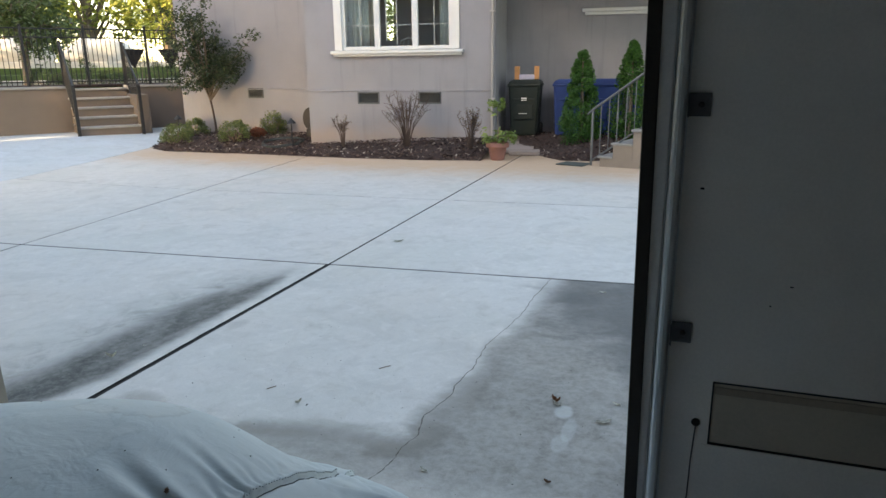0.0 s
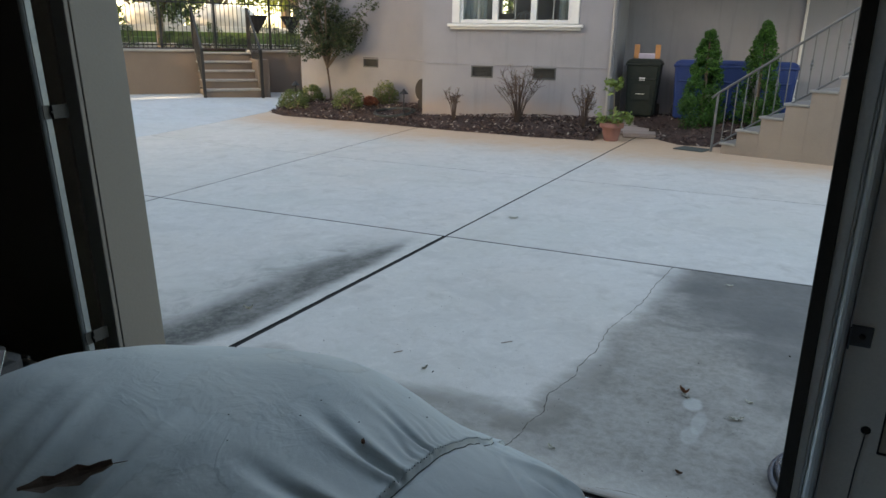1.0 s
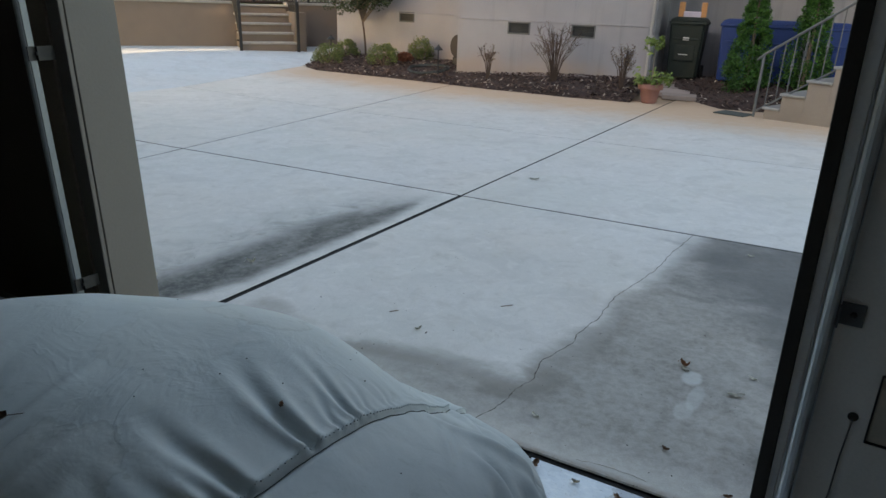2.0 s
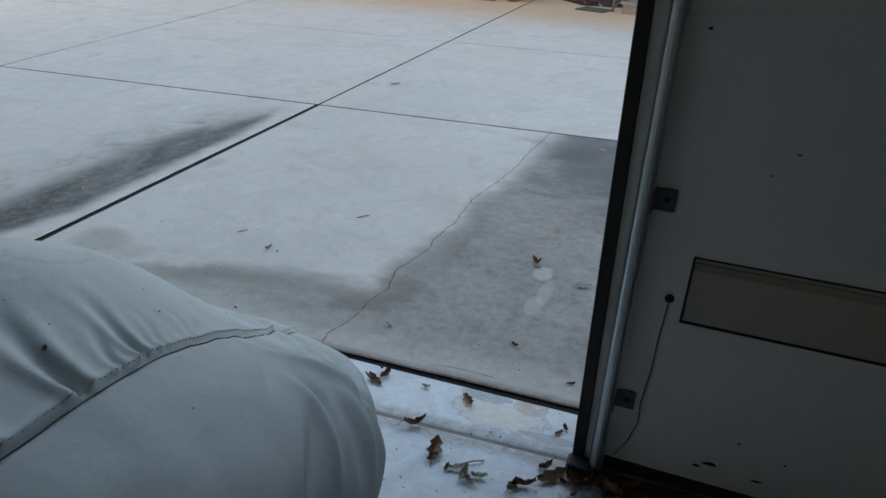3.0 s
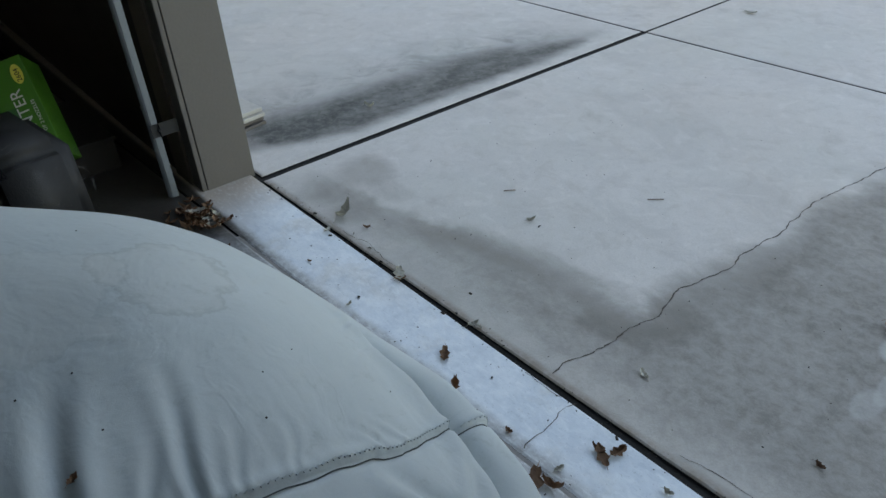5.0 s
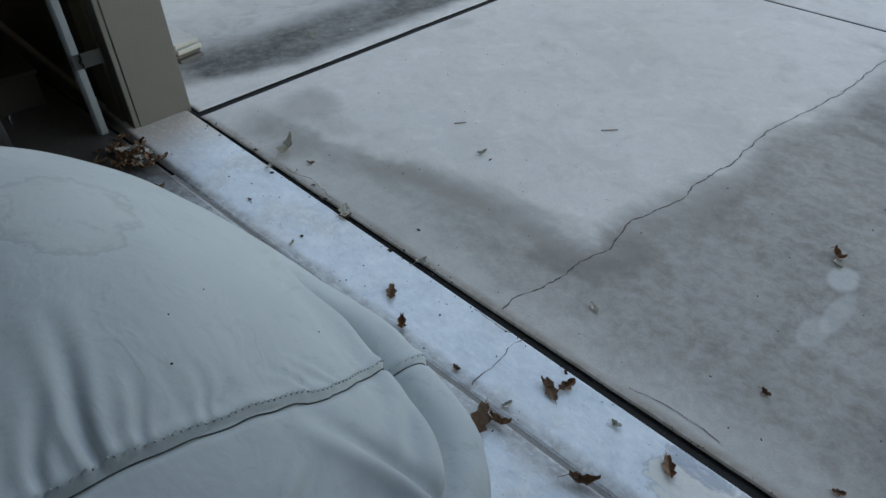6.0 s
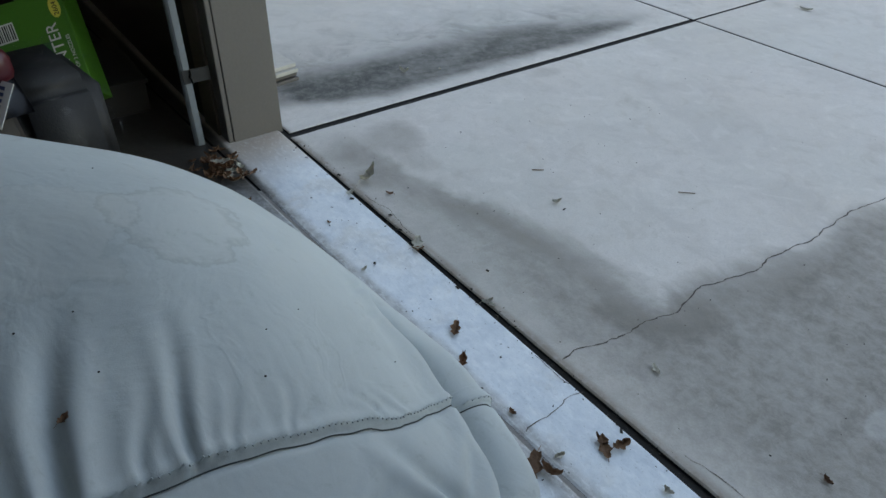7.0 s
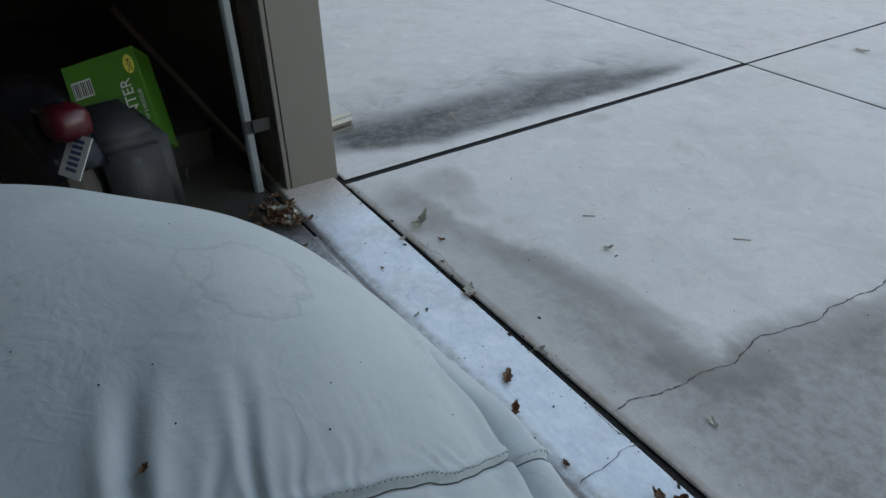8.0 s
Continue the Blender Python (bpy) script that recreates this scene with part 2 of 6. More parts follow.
def stucco(name, base):
    """Sanded render with rain streaks and red clay splashed up from the bed."""
    m, n, l, b = nodes_of(name)
    nt = m.node_tree
    pos = n.new("ShaderNodeNewGeometry").outputs["Position"]
    sep = n.new("ShaderNodeSeparateXYZ")
    l.new(pos, sep.inputs[0])
    mp = n.new("ShaderNodeMapping")
    mp.inputs["Scale"].default_value = (7.0, 7.0, 0.45)
    l.new(pos, mp.inputs["Vector"])
    big, fine, streak = noise_node(nt, 0.9, 5, 0.6, pos), noise_node(nt, 190, 3, 0.7, pos), noise_node(nt, 1.0, 4, 0.6, mp.outputs["Vector"])
    col = ramp(nt, big, [(0.3, tuple(c * 0.86 for c in base)), (0.5, base), (0.72, tuple(c * 1.1 for c in base))])
    col = mixc(nt, 0.25, col, ramp(nt, fine, [(0.3, tuple(c * 0.7 for c in base)), (0.7, tuple(c * 1.2 for c in base))]))
    col = mixc(nt, step_between(nt, streak, 0.54, 0.74, 0.0, 0.32), col, tuple(c * 0.55 for c in base))
    splash = calc(nt, "ADD", sep.outputs["Z"], calc(nt, "MULTIPLY", calc(nt, "SUBTRACT", big, 0.5), 0.9))
    col = mixc(nt, step_between(nt, splash, 0.1, 0.5, 0.3, 0.0), col, (0.38, 0.25, 0.17))
    l.new(col, b.inputs["Base Color"])
    b.inputs["Roughness"].default_value = 0.92
    bump(nt, b, fine, 0.5, 0.006)
    return m


M_STUCCO = stucco("stucco", (0.250, 0.246, 0.272))
M_RETAIN = surface("retaining_stucco", (0.155, 0.122, 0.102), 0.9, 0.2, 1.3, 120, relief=0.5, depth=0.006)
M_PIPE = surface("taupe_pipe_paint", (0.30, 0.285, 0.28), 0.5, 0.1, 5, 60)
M_MUNTIN = surface("grey_muntin", (0.42, 0.43, 0.40), 0.5, 0.1, 5, 60)
M_WHITE = surface("white_trim_paint", (0.62, 0.62, 0.61), 0.5, 0.06, 5, 60, relief=0.08)
M_MULCH = surface("mulch", (0.055, 0.032, 0.028), 0.95, 0.6, 14, 60, relief=1.0, depth=0.03)
M_WALLIN = surface("garage_wall_paint", (0.80, 0.77, 0.73), 0.75, 0.12, 2.2, 120, relief=0.2)
M_JAMB = surface("jamb_paint", (0.122, 0.108, 0.096), 0.6, 0.12, 5, 90, relief=0.15)
# near-black colour adds to the left corner's shade; the dining table uses it too
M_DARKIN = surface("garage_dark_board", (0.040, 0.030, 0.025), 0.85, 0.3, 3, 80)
M_PALEIN = surface("garage_plasterboard", (0.86, 0.84, 0.80), 0.85, 0.1, 1.5, 80)
M_SHRUBTWIG = surface("dark_twig", (0.065, 0.042, 0.034), 0.9, 0.3, 20, 90)
M_IRON = surface("black_iron", (0.009, 0.009, 0.010), 0.6, 0.3, 20, 200, relief=0.1)
M_VENT = surface("vent_metal", (0.085, 0.09, 0.095), 0.6, 0.3, 20, 200, relief=0.1)
M_GREYIRON = surface("grey_painted_iron", (0.10, 0.105, 0.11), 0.5, 0.25, 20, 200, relief=0.1)
M_ZINC = surface("galvanised_steel", (0.62, 0.64, 0.65), 0.36, 0.08, 12, 60, metal=0.5, relief=0.01)
# the other track's steel, its colour darkened because doorway light made it too bright
M_DARKZINC = surface("darkened_galvanised_steel", (0.15, 0.17, 0.185), 0.5, 0.15, 12, 60, metal=0.3, relief=0.02)
M_RUBBER = surface("black_rubber", (0.028, 0.022, 0.018), 0.7, 0.3, 10, 90)
M_PORCH = surface("porch_render", (0.27, 0.215, 0.175), 0.9, 0.22, 1.6, 120, relief=0.5, depth=0.006)
M_STONE = surface("step_stone", (0.27, 0.26, 0.245), 0.85, 0.25, 6, 90, relief=0.5)
M_BARK = surface("bark", (0.16, 0.12, 0.09), 0.9, 0.4, 20, 90, relief=0.8)
M_TWIG = surface("dry_twig", (0.20, 0.14, 0.10), 0.9, 0.3, 20, 90)
M_DRYLEAF = surface("dry_leaf", (0.24, 0.13, 0.075), 0.8, 0.5, 25, 120, relief=0.5, each=0.5)
M_PALELEAF = surface("bleached_leaf", (0.55, 0.53, 0.46), 0.8, 0.35, 30, 120, relief=0.5, each=0.3)
M_CRUMB = surface("black_crumb", (0.03, 0.025, 0.02), 0.9, 0.4, 30, 120)
M_CRACK = surface("crack_dirt", (0.07, 0.06, 0.05), 0.95, 0.4, 30, 120)
M_GREENBIN = surface("green_plastic", (0.005, 0.012, 0.009), 0.62, 0.25, 6, 120, relief=0.1)
M_BLUEBIN = surface("blue_plastic", (0.011, 0.040, 0.165), 0.6, 0.2, 6, 120, relief=0.1)
M_POT = surface("terracotta", (0.24, 0.105, 0.085), 0.75, 0.2, 8, 90)
M_HEDGE = leafy("arborvitae_leaf", (0.016, 0.055, 0.010), (0.06, 0.19, 0.025))
M_SHRUB = leafy("boxwood_leaf", (0.045, 0.075, 0.02), (0.20, 0.235, 0.075))
M_REDLEAF = leafy("red_leaf", (0.10, 0.03, 0.015), (0.32, 0.10, 0.05))
M_TREE = leafy("small_tree_leaf", (0.013, 0.028, 0.010), (0.065, 0.085, 0.032))
M_SUNTREE = leafy("far_leaf", (0.10, 0.14, 0.02), (0.42, 0.42, 0.10))
M_FARDARK = leafy("far_dark_leaf", (0.03, 0.055, 0.015), (0.12, 0.16, 0.05))
M_PALESTONE = surface("pale_limestone", (0.50, 0.47, 0.42), 0.85, 0.2, 2, 40)
M_GRASS = surface("grass", (0.09, 0.14, 0.04), 0.95, 0.4, 3, 60, relief=0.8, depth=0.03)
M_CURTAIN = surface("sheer_curtain", (0.80, 0.86, 0.84), 0.9, 0.1, 6, 120)
M_ROOM = surface("room_paint", (0.50, 0.44, 0.36), 0.9, 0.1, 2, 60)
M_CHAIRP = surface("pale_chair_paint", (0.62, 0.60, 0.55), 0.6, 0.1, 6, 90)
M_GLASS = glass("window_glass")


def fabric():
    """Grey-green coated canvas: weave, dust, a few tide marks of dried water."""
    m, n, l, b = nodes_of("cover_fabric")
    nt = m.node_tree
    pos = n.new("ShaderNodeNewGeometry").outputs["Position"]
    big, fine = noise_node(nt, 2.6, 5, 0.6, pos), noise_node(nt, 700, 2, 0.6, pos)
    base = (0.432, 0.482, 0.484)
    col = ramp(nt, big, [(0.25, tuple(c * 0.86 for c in base)), (0.5, base), (0.75, tuple(c * 1.1 for c in base))])
    col = mixc(nt, 0.15, col, ramp(nt, fine, [(0.3, tuple(c * 0.7 for c in base)), (0.7, tuple(c * 1.2 for c in base))]))
    sep = n.new("ShaderNodeSeparateXYZ")
    l.new(pos, sep.inputs[0])
    wob = calc(nt, "MULTIPLY", calc(nt, "SUBTRACT", noise_node(nt, 11, 4, 0.65, pos), 0.5), 1.5)
    for cx, cy, rx, ry, w, dark in ((1.465, -0.84, 0.105, 0.085, 0.06, 0.26), (1.45, -1.02, 0.12, 0.14, 0.04, 0.14), (1.60, -1.42, 0.12, 0.15, 0.05, 0.25)):
        dx = calc(nt, "DIVIDE", calc(nt, "SUBTRACT", sep.outputs["X"], cx), rx)
        dy = calc(nt, "DIVIDE", calc(nt, "SUBTRACT", sep.outputs["Y"], cy), ry)
        r = calc(nt, "ADD", calc(nt, "SQRT", calc(nt, "ADD", calc(nt, "MULTIPLY", dx, dx), calc(nt, "MULTIPLY", dy, dy))), wob)
        ring = calc(nt, "MULTIPLY", step_between(nt, r, 1 - w * 3, 1.0), step_between(nt, r, 1.0, 1 + w, 1.0, 0.0))
        col = mixc(nt, calc(nt, "MULTIPLY", ring, dark), col, (0.20, 0.20, 0.185))
        col = mixc(nt, calc(nt, "MULTIPLY", step_between(nt, r, 0.9, 1.0, 1.0, 0.0), 0.18), col, (0.50, 0.50, 0.46))
    l.new(col, b.inputs["Base Color"])
    b.inputs["Roughness"].default_value, b.inputs["Specular IOR Level"].default_value = 0.62, 0.4
    b.inputs["Sheen Weight"].default_value, b.inputs["Sheen Roughness"].default_value = 0.08, 0.45
    # the weave, and soft slack waves
    h = calc(nt, "ADD", noise_node(nt, 7.0, 4, 0.6, pos, 0.6), calc(nt, "ADD", calc(nt, "MULTIPLY", fine, 0.05), calc(nt, "MULTIPLY", noise_node(nt, 24.0, 4, 0.6, pos, 1.2), 0.12)))
    crease = calc(nt, "ABSOLUTE", calc(nt, "SUBTRACT", noise_node(nt, 6.5, 3, 0.6, pos, 0.9), 0.5))
    slack = noise_node(nt, 2.2, 2, 0.5, pos)
    sharp = calc(nt, "MULTIPLY", step_between(nt, crease, 0.0, 0.05, 1.0, 0.0), step_between(nt, slack, 0.44, 0.62))
    h = calc(nt, "ADD", h, calc(nt, "MULTIPLY", sharp, 0.09))
    bump(nt, b, h, 0.42, 0.009)
    soil = noise_node(nt, 30, 5, 0.7, pos, 0.5)
    l.new(mixc(nt, step_between(nt, soil, 0.56, 0.72, 0.0, 0.22), col, (0.20, 0.215, 0.20)), b.inputs["Base Color"])
    return m


M_COVER = fabric()


# ---- building blocks ----
def gz(x, y=0.0):
    """Height of the drive: it rises gently one way and levels out, then climbs a little to the garden steps."""
    k = 0.0227
    z = k * x if x > -3 else k * (-3 - 2 * (1 - math.exp(-(-3 - x) / 2)))
    f = min(1.0, max(0.0, (-7.0 - x) / 3.5))
    return z + 0.17 * f * f * (3 - 2 * f)


def mesh_ob(name, bm, material, smooth=False):
    me = bpy.data.meshes.new(name)
    if smooth:
        for f in bm.faces:
            f.smooth = True
    bm.normal_update()
    bm.to_mesh(me)
    bm.free()
    for m in (material if isinstance(material, (list, tuple)) else [material]):
        me.materials.append(m)
    return new(name, me)


def part(name, bm, material, parent, label="", smooth=False):
    ob = mesh_ob(name, bm, material, smooth)
    ob.parent = parent
    if label:
        ob["label"] = label
    return ob


def thing(name, label, category, group="", kind="", at=None):
    ob = tagged(new(name), label, category, group, kind)
    if at is not None:
        ob.matrix_world = at
    return ob


def add_box(bm, x0, x1, y0, y1, z0, z1, bevel=0.0, m=None):
    geo = bmesh.ops.create_cube(bm, size=1.0)
    vs = geo["verts"]
    for v in vs:
        v.co = Vector((x0 + (v.co.x + 0.5) * (x1 - x0), y0 + (v.co.y + 0.5) * (y1 - y0), z0 + (v.co.z + 0.5) * (z1 - z0)))
    if m is not None:
        bmesh.ops.transform(bm, matrix=m, verts=vs)
    if bevel:
        es = list({e for v in vs for e in v.link_edges})
        bmesh.ops.bevel(bm, geom=es, offset=bevel, segments=2, affect="EDGES", profile=0.5)
    return bm


def box(x0, x1, y0, y1, z0, z1, bevel=0.0, m=None):
    return add_box(bmesh.new(), x0, x1, y0, y1, z0, z1, bevel, m)


def add_tube(bm, pts, radii, n=8, cap=True):
    """A round bar along points; radii one number or one a point."""
    pts = [Vector(p) for p in pts]
    if isinstance(radii, (int, float)):
        radii = [radii] * len(pts)
    rings = []
    for i, p in enumerate(pts):
        d = (pts[min(i + 1, len(pts) - 1)] - pts[max(i - 1, 0)]).normalized()
        a = d.cross(Vector((0, 0, 1)) if abs(d.z) < 0.9 else Vector((1, 0, 0))).normalized()
        c = d.cross(a)
        rings.append([bm.verts.new(p + radii[i] * (math.cos(2 * math.pi * k / n) * a + math.sin(2 * math.pi * k / n) * c)) for k in range(n)])
    for r, s in zip(rings, rings[1:]):
        for k in range(n):
            bm.faces.new((r[k], r[(k + 1) % n], s[(k + 1) % n], s[k]))
    if cap:
        bm.faces.new(rings[0][::-1])
        bm.faces.new(rings[-1])
    return bm


def tube(pts, radii, n=8):
    return add_tube(bmesh.new(), pts, radii, n)


def lathe(profile, n=24, m=None):
    """A turned body from (radius, height) pairs."""
    bm = bmesh.new()
    rings = [[bm.verts.new((r * math.cos(2 * math.pi * k / n), r * math.sin(2 * math.pi * k / n), z)) for k in range(n)] for r, z in profile]
    for a, b in zip(rings, rings[1:]):
        for k in range(n):
            bm.faces.new((a[k], a[(k + 1) % n], b[(k + 1) % n], b[k]))
    bm.faces.new(rings[0][::-1])
    bm.faces.new(rings[-1])
    if m is not None:
        bmesh.ops.transform(bm, matrix=m, verts=bm.verts)
    return bm


def prism(outline, z0, z1, bevel=0.0):
    """A flat plate with the given plan outline."""
    bm = bmesh.new()
    lo = [bm.verts.new((x, y, z0)) for x, y in outline]
    hi = [bm.verts.new((x, y, z1)) for x, y in outline]
    bm.faces.new(lo[::-1])
    top = bm.faces.new(hi)
    k = len(outline)
    for i in range(k):
        bm.faces.new((lo[i], lo[(i + 1) % k], hi[(i + 1) % k], hi[i]))
    if bevel:
        bmesh.ops.bevel(bm, geom=list(top.edges), offset=bevel, segments=2, affect="EDGES", profile=0.5)
    return bm


def leaf_cloud(rng, centres, count, size, flat=0.0):
    """Many small folded leaves round the given (centre, radius) clumps."""
    vs, fs = [], []
    for _ in range(count):
        c, r = rng.choice(centres)
        while True:
            d = Vector((rng.uniform(-1, 1), rng.uniform(-1, 1), rng.uniform(-1, 1)))
            if 0.01 < d.length < 1:
                break
        p = Vector(c) + d * (d.length ** -0.45) * r
        s = size * rng.uniform(0.6, 1.3)
        e = Euler((rng.uniform(-1.2, 1.2), rng.uniform(-1.2, 1.2), rng.uniform(0, 6.28))).to_matrix()
        k = len(vs)
        for q in ((0, -1, 0), (0.42, 0, 0.12), (0, 1, 0), (-0.42, 0, 0.12)):
            vs.append(p + e @ (Vector(q) * s))
        fs.append((k, k + 1, k + 2, k + 3))
    return vs, fs


def part_data(name, vs, fs, material, parent, label=""):
    me = bpy.data.meshes.new(name)
    me.from_pydata([tuple(v) for v in vs], [], fs)
    me.materials.append(material)
    ob = new(name, me)
    ob.parent = parent
    if label:
        ob["label"] = label
    return ob


# ---- ground and drive ----
def sheet(name, xs, ys, zf, material):
    vs = [(x, y, zf(x, y)) for y in ys for x in xs]
    n = len(xs)
    fs = [(j * n + i, j * n + i + 1, (j + 1) * n + i + 1, (j + 1) * n + i) for j in range(len(ys) - 1) for i in range(n - 1)]
    me = bpy.data.meshes.new(name)
    me.from_pydata(vs, [], fs)
    me.materials.append(material)
    return new(name, me)


steps_x = [-900, -300, -80, -30] + [-20 + 0.5 * i for i in range(61)] + [20, 60, 300, 900]
ground = sheet("ground", steps_x, [-900, -200, -60, -20, -8, -4, 0, 4, 8, 12, 16, 24, 40, 90, 300, 900], lambda x, y: gz(x, y) - 0.012, M_JOINT)
tagged(ground, "dark bare earth under and around the drive", "ground", kind="structure")
drive = thing("road", "pale grey concrete drive with stained slabs and dark joints", "driveway", kind="structure")


def slab(quad, gap=0.010):
    """One cast slab with rounded edges: quad is its plan, corner by corner, from near left anticlockwise."""
    q = [Vector((x, y)) for x, y in quad]
    nu = max(2, int((q[1] - q[0]).length / 0.06))
    nv = max(2, int((q[3] - q[0]).length / 0.06))
    us = [0, 0.005 / (q[1] - q[0]).length] + [i / nu for i in range(1, nu)] + [1 - 0.005 / (q[1] - q[0]).length, 1]
    ws = [0, 0.005 / (q[3] - q[0]).length] + [i / nv for i in range(1, nv)] + [1 - 0.005 / (q[3] - q[0]).length, 1]
    q = [q[k] + ((q[(k + 1) % 4] - q[k]).normalized() + (q[k - 1] - q[k]).normalized()) * gap for k in range(4)]
    mid = sum(q, Vector((0, 0))) / 4
    bm = bmesh.new()
    grid = []
    for j, w in enumerate(ws):
        row = []
        for i, u in enumerate(us):
            p = (q[0] * (1 - u) + q[1] * u) * (1 - w) + (q[3] * (1 - u) + q[2] * u) * w
            rim = i in (0, 1, len(us) - 2, len(us) - 1) or j in (0, 1, len(ws) - 2, len(ws) - 1)
            if rim and abs(p.x) < 8:
                chip = 0.0022 * noise.noise((p.x * 9, p.y * 9, 1.0)) + 0.007 * max(0.0, noise.noise((p.x * 17, p.y * 17, 4.0)) - 0.22)
                p = p + (mid - p).normalized() * chip
            low = 0.004 if i in (0, len(us) - 1) or j in (0, len(ws) - 1) else 0.0
            row.append(bm.verts.new((p.x, p.y, gz(p.x, p.y) - low)))
        grid.append(row)
    for a, b in zip(grid, grid[1:]):
        for i in range(len(us) - 1):
            bm.faces.new((a[i], a[i + 1], b[i + 1], b[i]))
    rim = [e for e in bm.edges if e.is_boundary]
    ext = bmesh.ops.extrude_edge_only(bm, edges=rim)
    for v in ext["geom"]:
        if isinstance(v, bmesh.types.BMVert):
            v.co.z -= 0.06
        elif isinstance(v, bmesh.types.BMFace):
            v.material_index = 1
    return bm


LEFT_J = lambda y: -2.92 - 0.112 * y          # the second long joint leans away
ROW2 = lambda x: 5.45 - 0.062 * x              # the second cross joint
Y1 = 2.68
plans = [
    [(0.010, -0.014), (3.6, 0.016), (3.6, Y1), (0.010, Y1)],
    [(LEFT_J(0), 0.0), (-0.010, 0.0), (-0.010, Y1), (LEFT_J(Y1), Y1)],
    [(-7.0, 0.012), (LEFT_J(0), 0.012), (LEFT_J(Y1), Y1), (-7.2, Y1)],
    [(0, Y1), (3.6, Y1), (3.6, ROW2(3.6)), (0, ROW2(0))],
    [(LEFT_J(Y1), Y1), (0, Y1), (0, ROW2(0)), (LEFT_J(5.65), ROW2(-3.55))],
    [(-7.2, Y1), (LEFT_J(Y1), Y1), (LEFT_J(5.65), ROW2(-3.55)), (-7.15, ROW2(-7.15))],
    [(0, ROW2(0)), (3.6, ROW2(3.6)), (3.6, 10.2), (0, 10.2)],
    [(LEFT_J(5.65), ROW2(-3.55)), (0, ROW2(0)), (0, 10.2), (LEFT_J(10.2), 10.2)],
    [(-7.15, ROW2(-7.15)), (LEFT_J(5.65), ROW2(-3.55)), (LEFT_J(10.2), 10.2), (-8.0, 9.85)],
    [(3.6, 0.012), (7.2, 0.012), (7.2, Y1), (3.6, Y1)],
    [(3.6, Y1), (7.2, Y1), (7.2, ROW2(7.2)), (3.6, ROW2(3.6))],
    [(3.6, ROW2(3.6)), (7.2, ROW2(7.2)), (7.2, 10.2), (3.6, 10.2)],
]
for plan in plans:
    part("slab", slab(plan), M_DRIVE, drive).data.materials.append(M_JOINT)
M_WALK = concrete("walk_concrete", (0.50, 0.53, 0.55), False)
for plan in ([(-16, 0.012), (-7.0, 0.012), (-7.15, ROW2(-7.15)), (-16, ROW2(-7.15))], [(-16, ROW2(-7.15)), (-7.15, ROW2(-7.15)), (-8.0, 9.85), (-16, 9.85)],
             [(-16, 9.85), (-8.0, 9.85), (-8.6, 13.2), (-16, 13.2)]):
    part("slab", slab(plan, 0.003), M_WALK, drive).data.materials.append(M_JOINT)

# ---- garage: walls, slab, jambs ----
W0, W1 = 0.0, 2.46        # the door opening


